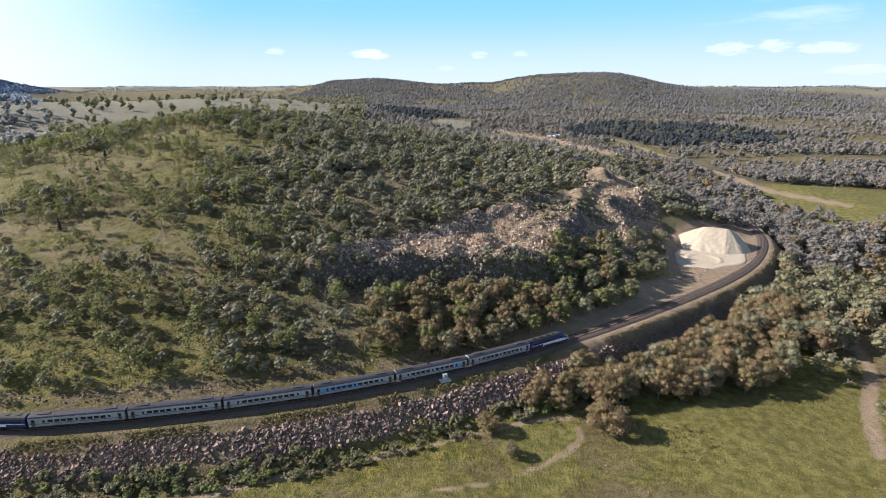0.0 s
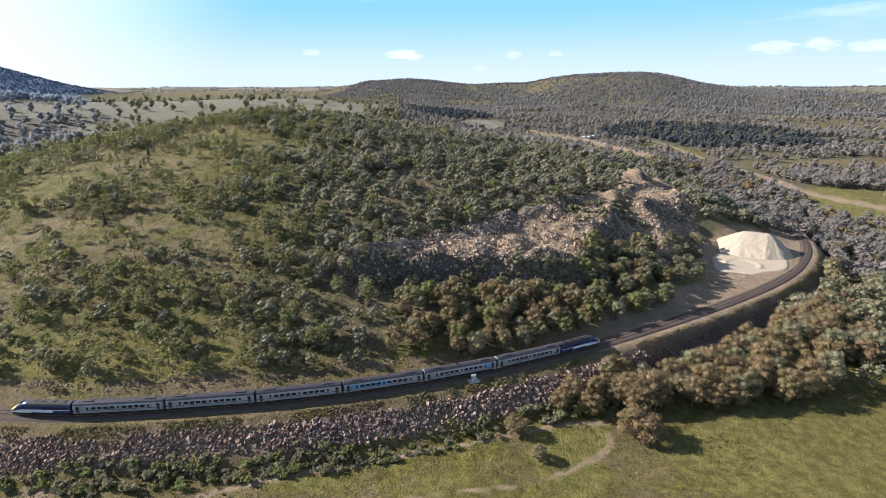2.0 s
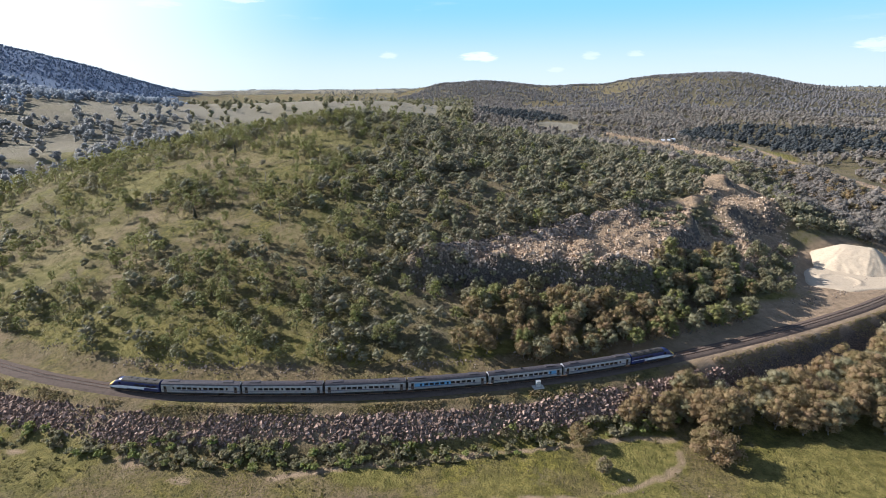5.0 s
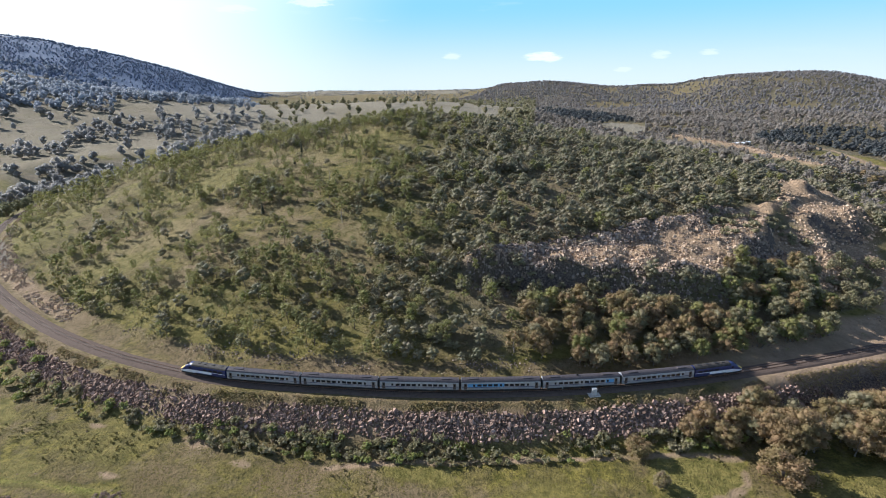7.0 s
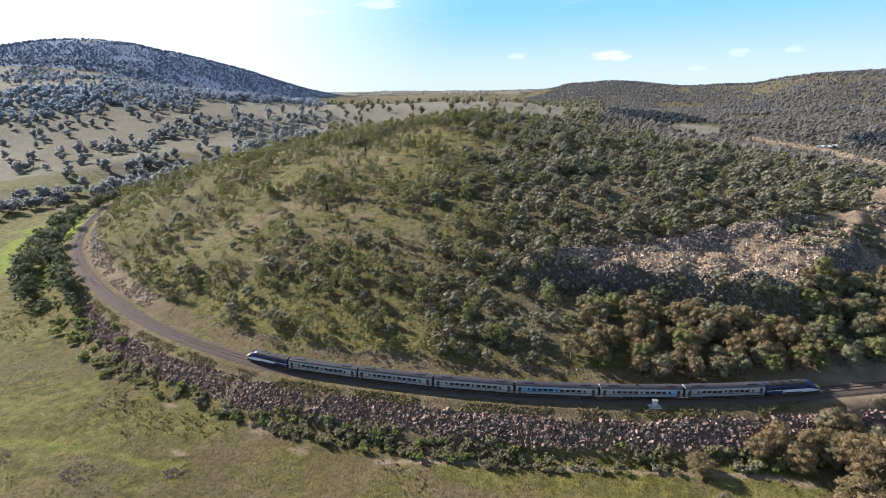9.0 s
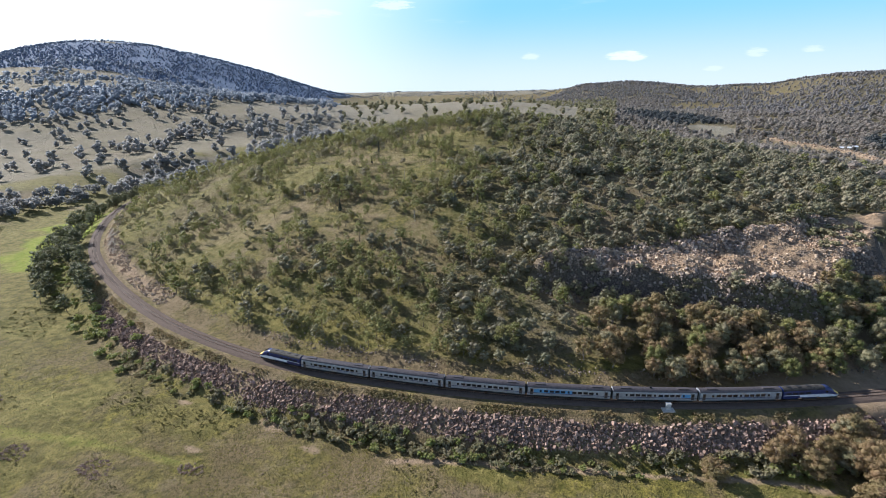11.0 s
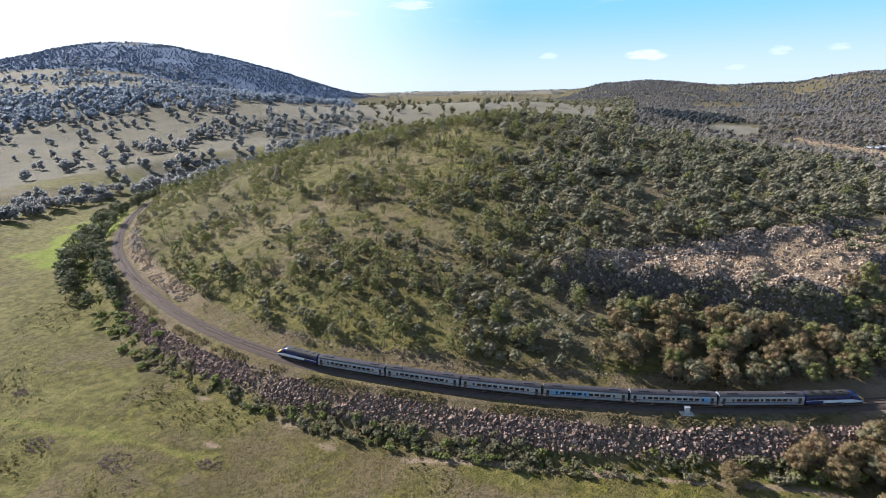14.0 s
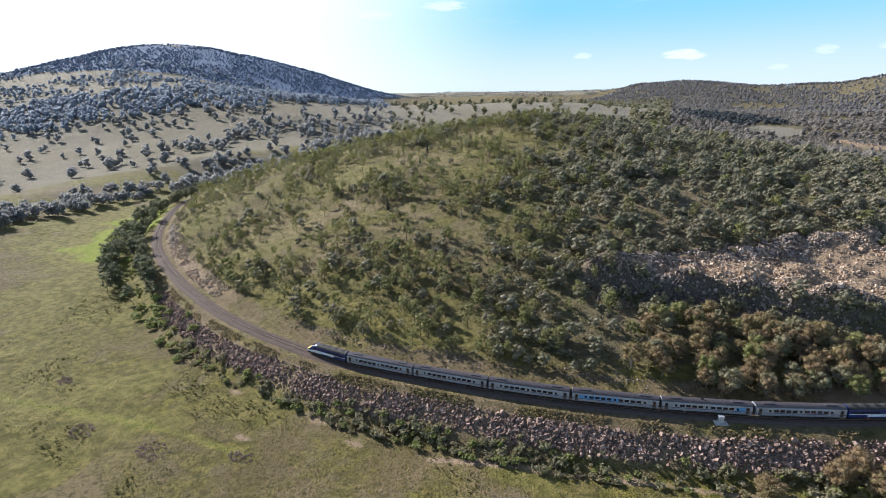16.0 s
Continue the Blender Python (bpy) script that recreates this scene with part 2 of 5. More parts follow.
STAINED = rock_material("ballast_stained", (0.034, 0.025, 0.021), (0.034, 0.025, 0.021), (0.022, 0.017, 0.015))
SAND = rock_material("stockpiled_sand", (0.46, 0.375, 0.280), (0.46, 0.375, 0.280), (0.38, 0.305, 0.220))
RAIL_STEEL = plain("rail_steel", (0.20, 0.12, 0.085), 0.55, 0.6, 0.2)
SLEEPER = plain("sleeper_timber", (0.15, 0.112, 0.09), 0.9, 0, 0.25)
STRAW_GRASS = leaf_material("grass_straw", (0.374, 0.288, 0.154), (0.319, 0.259, 0.132), (0.396, 0.303, 0.182), 0.25, 0.08, tint=0.0, relief=0.0)
RUSH = leaf_material("rush_dark_olive", (0.105, 0.092, 0.034), (0.135, 0.112, 0.045), (0.120, 0.108, 0.034), 0.2, 0.1, relief=0.0)
TUSSOCK = leaf_material("grass_tussock", (0.148, 0.123, 0.038), (0.185, 0.148, 0.056), (0.134, 0.123, 0.030), 0.1, 0.05, relief=0.0)


# ---- the lie of the land: pure functions of the plan ----
RAIL_Z = 0.0


def smooth(a, b, v):
    k = np.clip((v - a) / (b - a), 0.0, 1.0)
    return k * k * (3.0 - 2.0 * k)


def lattice(ix, iy, seed):
    h = np.sin(ix * 127.1 + iy * 311.7 + seed * 74.7) * 43758.5453
    return h - np.floor(h)


def value_noise(x, y, seed=0):
    ix, iy = np.floor(x), np.floor(y)
    fx, fy = x - ix, y - iy
    fx, fy = fx * fx * (3 - 2 * fx), fy * fy * (3 - 2 * fy)
    a, b = lattice(ix, iy, seed), lattice(ix + 1, iy, seed)
    c, d = lattice(ix, iy + 1, seed), lattice(ix + 1, iy + 1, seed)
    return (a + (b - a) * fx) * (1 - fy) + (c + (d - c) * fx) * fy


def fbm(x, y, scale, octaves=4, seed=0):
    total, amp, norm = 0.0, 1.0, 0.0
    for k in range(octaves):
        total = total + amp * value_noise(x / scale * 2 ** k + 17.3 * k, y / scale * 2 ** k - 9.1 * k, seed + k)
        norm, amp = norm + amp, amp * 0.5
    return total / norm


# the railway's centre line, a horseshoe round the foot of the hill
TRACK_KNOTS = [(-452, 372), (-447, 318), (-408, 258), (-338, 196), (-272, 158), (-192, 129), (-125, 119.5), (-77, 125),
               (-31, 136.5), (18, 156.5), (68, 186), (118, 221), (152, 250), (176, 279), (193, 309), (202, 342), (204, 380), (196, 430)]


def spline(knots, step=2.0):
    """A smooth curve through the knots, sampled evenly."""
    p = np.array(knots, float)
    p = np.vstack([2 * p[0] - p[1], p, 2 * p[-1] - p[-2]])
    out = []
    for k in range(1, len(p) - 2):
        u = np.linspace(0, 1, 40, endpoint=False)[:, None]
        a, b, c, d = p[k - 1], p[k], p[k + 1], p[k + 2]
        out.append(0.5 * (2 * b + (c - a) * u + (2 * a - 5 * b + 4 * c - d) * u ** 2 + (3 * b - a - 3 * c + d) * u ** 3))
    q = np.vstack(out + [p[-2:-1]])
    for _ in range(30):
        q[1:-1] = 0.25 * q[:-2] + 0.5 * q[1:-1] + 0.25 * q[2:]
    s = np.concatenate([[0], np.cumsum(np.linalg.norm(np.diff(q, axis=0), axis=1))])
    at = np.arange(0, s[-1], step)
    return np.stack([np.interp(at, s, q[:, 0]), np.interp(at, s, q[:, 1])], 1)


TRACK = spline(TRACK_KNOTS)
TRACK_S = np.arange(len(TRACK)) * 2.0


def track_at(s):
    """Place and unit direction on the centre line, s metres from its western end."""
    x, y = np.interp(s, TRACK_S, TRACK[:, 0]), np.interp(s, TRACK_S, TRACK[:, 1])
    dx = np.interp(s + 1, TRACK_S, TRACK[:, 0]) - np.interp(s - 1, TRACK_S, TRACK[:, 0])
    dy = np.interp(s + 1, TRACK_S, TRACK[:, 1]) - np.interp(s - 1, TRACK_S, TRACK[:, 1])
    n = np.hypot(dx, dy)
    return np.array([x, y]), np.array([dx / n, dy / n])


def line_distance(x, y, line, reach):
    """Signed distance from a sampled line (plus: to the right of its direction) and the length along it; reach where farther off."""
    x, y = np.asarray(x, float), np.asarray(y, float)
    shape = x.shape
    x, y = x.ravel(), y.ravel()
    out, along = np.full(x.size, float(reach)), np.zeros(x.size)
    lo, hi = line.min(0) - reach, line.max(0) + reach
    near = np.where((x > lo[0]) & (x < hi[0]) & (y > lo[1]) & (y < hi[1]))[0]
    d = np.gradient(line, axis=0)
    d /= np.linalg.norm(d, axis=1)[:, None]
    for part_ in np.array_split(near, max(1, len(near) // 20000)):
        vx, vy = x[part_][:, None] - line[:, 0], y[part_][:, None] - line[:, 1]
        k = np.argmin(vx * vx + vy * vy, axis=1)
        r = np.arange(len(part_))
        side = vx[r, k] * d[k, 1] - vy[r, k] * d[k, 0]
        gap = np.hypot(vx[r, k], vy[r, k])
        out[part_] = np.clip(np.where(side >= 0, gap, -gap), -reach, reach)
        along[part_] = k * 2.0
    return out.reshape(shape), along.reshape(shape)


# hills: centre x, y, height, half-widths, turn in degrees
HILLS = [
    (-146, 415, 76, 330, 300, 0),        # the wooded hill inside the horseshoe
    (-480, 1180, 62, 560, 470, 20),      # bare pasture behind it
    (-1130, 860, 62, 420, 330, -30),     # spur across the creek
    (-1900, 900, 95, 700, 480, -20),    # slopes below the mountain
    (-2640, 1790, 268, 650, 950, 56),   # the mountain
    (-1960, 2110, 45, 300, 420, 44),     # its shoulder
    (740, 2760, 86, 300, 800, -14),      # wooded range
    (440, 2850, 34, 200, 700, -8),
    (-430, 2780, 66, 330, 600, 8),
    (100, 2900, 46, 380, 600, 0),
    (1500, 2600, 36, 700, 500, 0),
]
CREEK = spline([(-440, -60), (-478, 80), (-492, 160), (-514, 215), (-532, 270), (-528, 340), (-505, 430), (-445, 540), (-380, 660), (-330, 850)], 2.0)

CUTTING = spline([(103, 1005), (147, 921), (178, 818), (180, 720), (176, 626), (176, 540)])


def land(x, y):
    """Height of the open country, without the railway's earthworks."""
    d = np.hypot(x, y)
    z = -10.0 + 96.0 * smooth(700, 4600, d)
    for cx, cy, h, a, b, turn in HILLS:
        c, s = math.cos(math.radians(turn)), math.sin(math.radians(turn))
        u, v = ((x - cx) * c + (y - cy) * s) / a, (-(x - cx) * s + (y - cy) * c) / b
        if h == 76:
            z = z + h * np.exp(-np.power(u * u + v * v, 0.6)) * (1 - 0.9 * smooth(300, 640, np.hypot(x - cx, y - cy)))
        else:
            z = z + h * np.exp(-np.power(u * u + v * v, 1.15))
    rough = smooth(300, 1500, d)
    z = z + (fbm(x, y, 420, 4, 3) - 0.5) * (5 + 34 * rough)
    gap, _ = line_distance(x, y, CREEK, 90)
    z = z - 9.0 * np.exp(-(gap / 30.0) ** 2)
    gap, _ = line_distance(x, y, CUTTING, 60)
    z = z + 9.0 * np.exp(-(gap / 18.0) ** 2)
    return z


def side_of(x, y, ax, ay, bx, by):
    """Distance from the line a-b, plus to the right of it."""
    n = math.hypot(bx - ax, by - ay)
    return ((x - ax) * (by - ay) - (y - ay) * (bx - ax)) / n


def quarry_mask(x, y):
    """Below 1 on the quarry's wedge-shaped bench."""
    wob = (fbm(x, y, 24, 3, 31) - 0.5) * 9
    d = np.maximum(np.maximum(side_of(x, y, -42, 201, 40, 211), -side_of(x, y, -42, 200, 40, 276)), side_of(x, y, 41, 207, 68, 270))
    return 1 + (d + wob) / 15


def spoil_mask(x, y):
    wob = (fbm(x, y, 20, 3, 37) - 0.5) * 14
    return np.hypot((x - 112 + wob - 0.10 * (y - 330)) / 23, (y - 332) / 80)


def slope_mask(x, y):
    """Below 1 on the rubble slope between the quarry and the yard."""
    return np.hypot((x - 84) / 40, (y - 266) / 27) + (fbm(x, y, 16, 3, 39) - 0.5) * 0.7


def pad_mask(x, y):
    c, s = math.cos(0.85), math.sin(0.85)
    u, v = (x - 146) * c + (y - 273) * s, -(x - 146) * s + (y - 273) * c
    return np.hypot(u / 36, v / 17) + (fbm(x, y, 14, 2, 5) - 0.5) * 0.25


def height(x, y):
    x, y = np.asarray(x, float), np.asarray(y, float)
    z = land(x, y)
    near = np.exp(-((np.hypot(x, y - 150)) / 900) ** 2)
    z = z + near * ((fbm(x, y, 38, 3, 8) - 0.5) * 3.4 + (fbm(x, y, 7, 3, 9) - 0.5) * 1.5)
    # earthworks
    s, _ = line_distance(x, y, TRACK, 200)
    wob = (fbm(x, y, 16, 3, 21) - 0.5)
    bank = -0.75 - np.maximum(0, s - 5.6 - 2.0 * wob) * (0.66 + 0.36 * smooth(35, 75, x) + 0.22 * wob)
    low = np.minimum(z, -10.0 + 0.12 * (z - 8) + 2.6 * (fbm(x, y, 22, 4, 24) - 0.5) + np.maximum(0, s - 70) * 0.1)
    outer = np.maximum(low, bank)
    rise = -0.6 + np.maximum(0, -s - 6.0 - 5 * wob) * (0.31 - 0.2 * smooth(96, 118, x) * (1 - smooth(298, 322, y)))
    rise = rise + 4.5 * smooth(5.5, 12, -s + 3 * wob) * smooth(-262, -300, x) * (y < 330)
    soft = np.maximum(4.0 - np.abs(z - rise), 0.0)
    inner = np.maximum(np.minimum(z, rise) - soft * soft / 16.0, -0.6)
    zt = np.where(s >= 0, outer, inner)
    fade = smooth(120, 196, np.abs(s))
    z = zt * (1 - fade) + z * fade
    # quarry bench with a broken face, and the spoil beside it
    q = quarry_mask(x, y)
    bench = 20.5 - 3.5 * smooth(10, 50, x) * (1 - smooth(220, 250, y)) + 4.5 * smooth(215, 280, y) + (np.abs(fbm(x, y, 15, 3, 12) - 0.5) - 0.12) * 13.0 + 4.0 * smooth(-12, 2, -side_of(x, y, -42, 200, 40, 276) + (fbm(x, y, 18, 3, 33) - 0.5) * 12)
    cut = np.exp(-(((x - 6) / 58) ** 2 + ((y - 189) / 13) ** 2) ** 2)
    z = z - cut * np.maximum(0, z - 7.5) * 0.85
    cut = np.exp(-(((x - 76 - 0.3 * (y - 225)) / 16) ** 2 + ((y - 225) / 26) ** 2) ** 2)
    z = z - cut * np.maximum(0, z - 8.0) * 0.45
    z = np.where(q < 1.4, z + (bench - z) * (1 - smooth(0.95, 1.42, q)), z)
    sp = spoil_mask(x, y)
    z = z + (1 - smooth(0.75, 1.1, sp)) * ((fbm(x, y, 13, 3, 14) - 0.35) * 11.0)
    z = z + 8.5 * np.exp(-(((x - 107) / 9) ** 2 + ((y - 352) / 10) ** 2))
    # the level yard round the sand heap
    p = pad_mask(x, y)
    k = 1 - smooth(0.9, 1.35, p)
    z = z * (1 - k) + 0.1 * k
    return z
# ---- end of the lie of the land ----


# ---- mesh helpers ----
def mesh_of(name, verts, faces, mats, slots=None, smooth_shade=False):
    """A mesh from arrays: faces is a list of (n, k) index arrays, slots a material slot for each of them."""
    me = bpy.data.meshes.new(name)
    verts = np.asarray(verts, np.float32).reshape(-1, 3)
    faces = [np.asarray(f, np.int32) for f in faces if len(f)]
    sizes = np.concatenate([np.full(len(f), f.shape[1], np.int32) for f in faces])
    loops = np.concatenate([f.ravel() for f in faces])
    me.vertices.add(len(verts))
    me.vertices.foreach_set("co", verts.ravel())
    me.loops.add(len(loops))
    me.loops.foreach_set("vertex_index", loops)
    me.polygons.add(len(sizes))
    me.polygons.foreach_set("loop_start", np.concatenate([[0], np.cumsum(sizes)[:-1]]).astype(np.int32))
    for m in mats:
        me.materials.append(m)
    if slots is not None:
        me.polygons.foreach_set("material_index", np.concatenate([np.full(len(f), k, np.int32) for f, k in zip(faces, slots)]))
    if isinstance(smooth_shade, (list, tuple)):
        me.polygons.foreach_set("use_smooth", np.concatenate([np.full(len(f), k) for f, k in zip(faces, smooth_shade)]))
    else:
        me.polygons.foreach_set("use_smooth", np.full(len(sizes), smooth_shade))
    me.update(calc_edges=True)
    return me


def put(name, me, parent=None, label="", category="", group="", kind=""):
    ob = new(name, me)
    ob.parent = parent
    return tagged(ob, label, category, group, kind)


def part(name, bm, mat, parent, label=""):
    me = bpy.data.meshes.new(name)
    bm.to_mesh(me)
    bm.free()
    me.materials.append(mat)
    return put(name, me, parent, label)


def grid_faces(nu, nv):
    k = np.arange((nu - 1) * (nv - 1))
    i, j = k // (nv - 1), k % (nv - 1)
    a = i * nv + j
    return np.stack([a, a + nv, a + nv + 1, a + 1], 1)


# ---- ground ----
def graded(lo, a, b, hi, fine, growth):
    """Grid lines, fine between a and b and wider apart towards lo and hi."""
    mid = list(np.arange(a, b, fine))
    step, v, right = fine, mid[-1], []
    while v < hi:
        step *= growth
        v += step
        right.append(min(v, hi))
    step, v, left = fine, mid[0], []
    while v > lo:
        step *= growth
        v -= step
        left.append(max(v, lo))
    return np.array(left[::-1] + mid + right)


PATH_LINES = [   # worn vehicle tracks on the meadow: knots of the line, and its half width
    (spline([(-66, 102), (-53, 107.4), (-27.4, 116.5), (7.4, 128.3), (29.8, 136.3), (40, 138)]), 1.0),
    (spline([(-62, 86), (-36, 96), (-11.5, 105), (16.8, 112.3), (36.3, 124.6), (40, 134)]), 0.9),
    (spline([(118, 120), (133, 143), (152, 167), (164, 195), (182, 230)]), 1.6),
]
ROAD = spline([(330, 420), (309, 470), (296, 538), (300, 610), (306, 682), (314, 838), (308, 960), (262, 1030)])


def bearing(x, y):
    return np.degrees(np.arctan2(x, y)), np.hypot(x, y)


def band(v, a, b, soft):
    return smooth(a - soft, a + soft, v) * (1 - smooth(b - soft, b + soft, v))


def woods(x, y):
    """Trees to the square metre in the country round about, beyond the horseshoe."""
    b, r = bearing(x, y)
    clump = smooth(0.40, 0.56, fbm(x, y, 120, 3, 67))
    d = 0.0006 * band(b, -78, -8, 2) * band(r, 560, 1700, 60)
    d = d + 0.0012 * clump * band(b, -78, -30, 3) * band(r, 700, 1150, 60)
    d = d + 0.0060 * band(b, -73, -49, 2) * band(r + 90 * (fbm(x, y, 200, 2, 62) - 0.5), 1180, 1480, 40)
    d = d + 0.0075 * band(b, -56, -30, 2) * band(r + 120 * (fbm(x, y, 90, 2, 64) - 0.5), 590, 730, 40)
    d = d + 0.0040 * clump * band(b, -56, -38, 2) * band(r, 760, 1200, 60)
    d = d + 0.0055 * band(b, -49, -38, 2) * band(r, 1250, 1750, 60)
    d = d + 0.0016 * clump * band(b, -78, -48, 3) * band(r, 1550, 2300, 60)
    d = d + 0.0080 * band(b, -40, -4, 2) * band(r, 1700, 2250, 50)
    field = (np.hypot((x - 375) / 98, (y - 432) / 98) > 1) & (np.hypot((x - 305) / 34, (y - 850) / 110) > 1) & (np.hypot((x - 800) / 150, (y - 1550) / 75) > 1) & (np.hypot((x - 760) / 190, (y - 1000) / 40) > 1) & (np.hypot((x - 20) / 45, (y - 1150) / 120) > 1) & (np.hypot((x - 520) / 120, (y - 720) / 45) > 1)
    open_ = 0.25 + smooth(0.34, 0.44, fbm(x, y, 170, 3, 69))
    park = 1 - 0.72 * smooth(318, 345, x) * smooth(430, 480, y) * (1 - smooth(1500, 1650, r)) * smooth(0.40, 0.52, fbm(x, y, 130, 3, 68))
    # extra trees where the painted cloud shadow lies
    gloom = np.hypot((x - 440) / 205, (y - 1040) / 190)
    d = d + 0.0045 * (gloom < 1) * smooth(0.35, 0.5, fbm(x, y, 90, 3, 66))
    d = d + 0.0080 * park * field * open_ * band(b, -12 + 6 * smooth(1000, 1300, r), 60, 2) * band(r, 440, 1750, 40) * (y > 420)
    return np.minimum(d, 0.0085)


def far_woods(x, y):
    """The same on the distant ranges and the mountain."""
    d = 0.0017 * (0.35 + smooth(0.30, 0.42, fbm(x, y, 300, 3, 70))) * (y > 1650 - 0.12 * np.abs(x)) * (x > -900 + 0.1 * y)
    d = d * (1 - smooth(21, 24, bearing(x, y)[0]) * smooth(2600, 2900, np.hypot(x, y)))
    u = np.hypot((x + 2640) / 1150, (y - 1790) / 1150)
    bare = np.exp(-((x + 2480) / 150) ** 2 - ((y - 1640) / 120) ** 2)
    m = 0.0019 * (u < 1) * (0.35 + smooth(0.3, 0.42, fbm(x, y, 260, 3, 72))) * (1 - bare)
    return d, m


def covers(x, y, z):
    """What lies on the ground: bare earth, lush grass, quarried rock, straw-coloured far pasture."""
    s, along = line_distance(x, y, TRACK, 200)
    n1 = fbm(x, y, 26, 4, 41)
    earth = 0.45 * smooth(0.52, 0.68, fbm(x, y, 34, 4, 43)) * (s < 0)
    for line, half in PATH_LINES:
        g, _ = line_distance(x, y, line, 12)
        earth = np.maximum(earth, 1 - smooth(half * 0.6, half * 1.9, np.abs(g) + 1.5 * (n1 - 0.5)))
    g, _ = line_distance(x, y, ROAD, 40)
    earth = np.maximum(earth, 1 - smooth(3, 10, np.abs(g) + 8 * (n1 - 0.5)))
    earth = np.maximum(earth, 0.35 * (1 - smooth(5, 8, np.abs(s))))
    earth = np.maximum(earth, 0.75 * smooth(-17, -13, s + 3 * (n1 - 0.5)) * (s < -4) * (0.15 + 0.25 * smooth(-260, -150, x) + 0.6 * smooth(10, 50, x)))
    earth = np.maximum(earth, smooth(25, 60, x) * (y < 400) * smooth(-19, -14, s + 5 * (n1 - 0.5)) * (1 - smooth(8, 10.5, s + 3 * (n1 - 0.5))))
    earth = np.maximum(earth, 1 - smooth(1.3, 1.95, pad_mask(x, y)))
    rock = 1 - smooth(0.85, 1.18, quarry_mask(x, y))
    rock = np.maximum(rock, 1 - smooth(0.7, 1.15, spoil_mask(x, y)))
    rock = np.maximum(rock, 0.95 * (1 - smooth(0.75, 1.1, slope_mask(x, y))))
    rock = np.maximum(rock, np.exp(-(((x - 4) / 62) ** 2 + ((y - 197) / 9) ** 2) ** 2))
    rock = np.maximum(rock, (0.7 + 0.3 * smooth(60, 80, x)) * smooth(6.5, 9, s) * (1 - smooth(12, 17 + 4 * smooth(60, 80, x), s)) * smooth(-240, -200, x) * (1 - smooth(190, 205, x)))
    rock = np.maximum(rock, 0.85 * smooth(-14, -10, s) * (1 - smooth(-6, -4.5, s)) * smooth(-430, -400, x) * (1 - smooth(-215, -185, x)))
    g, _ = line_distance(x, y, CUTTING, 40)
    rock = np.maximum(rock, 1 - smooth(7, 15, np.abs(g)))
    lush = 0.85 * smooth(0.40, 0.62, fbm(x, y, 60, 3, 45)) * (s > 12) * (s < 199)
    blur = (n1 - 0.5) * 1.2
    g, _ = line_distance(x, y, spline([(-440, 250), (-420, 222), (-385, 190), (-350, 162)]), 90)
    lush = np.maximum(lush, 1.75 * (1 - smooth(0, 60, np.abs(g) + 50 * blur)))
    lush = np.maximum(lush, 0.95 * (1 - smooth(0.2, 1.4, np.hypot((x + 141) / 15, (y - 92) / 18) + 2.4 * blur)))
    g, _ = line_distance(x, y, spline([(-235, 52), (-202, 58.7), (-165, 68), (-135, 74.9), (-112, 78)]), 20)
    lush = np.maximum(lush, 1.25 * (1 - smooth(1.5, 4.0, np.abs(g) + 3 * (n1 - 0.5))))
    for px_, py_, pr in ((-105, 101, 3.0), (-119, 83, 2.4), (-88, 97, 2.0), (-140, 98, 2.2)):
        earth = np.maximum(earth, 1 - smooth(0.5, 1.1, np.hypot((x - px_) / (2.2 * pr), (y - py_) / pr) + 0.8 * (n1 - 0.5)))
    lush = np.maximum(lush, 1.12 * smooth(0.56, 0.66, fbm(x, y, 22, 4, 47)) * (s > 20) * (s < 199) * (x < 40))
    lush = np.maximum(lush, 1.0 * (1 - smooth(0.7, 1.05, np.minimum(np.hypot((x - 365) / 115, (y - 420) / 125), np.hypot((x - 305) / 36, (y - 850) / 115)))))
    lush = np.maximum(lush, 0.95 * (1 - smooth(0.5, 1.2, np.hypot((x - 92) / 50, (y - 128) / 38) + 0.8 * blur)))
    b, r = bearing(x, y)
    straw = band(b, -85, -5, 2) * smooth(600, 700, r) * (1 - smooth(2300, 2500, r)) + smooth(3300, 3900, r) + 0.8 * smooth(21, 24, b) * smooth(2650, 2900, r)
    straw = straw + (np.hypot((x - 800) / 150, (y - 1550) / 75) < 1) + (np.hypot((x - 20) / 45, (y - 1150) / 120) < 1)
    straw = np.clip(straw, 0, 1) * (0.7 + 0.3 * smooth(0.35, 0.6, fbm(x, y, 90, 3, 46)))
    lush = np.maximum(lush, (0.35 + 0.6 * smooth(0.40, 0.58, fbm(x, y, 45, 3, 48))) * (((s < -14) & (s > -199)) | (np.hypot(x + 130, y - 400) < 210)))
    straw = straw * np.clip(1 - lush, 0, 1) * (1 - 0.3 * band(b, -90, -44, 6))
    return np.stack([earth, lush, rock, straw], -1)


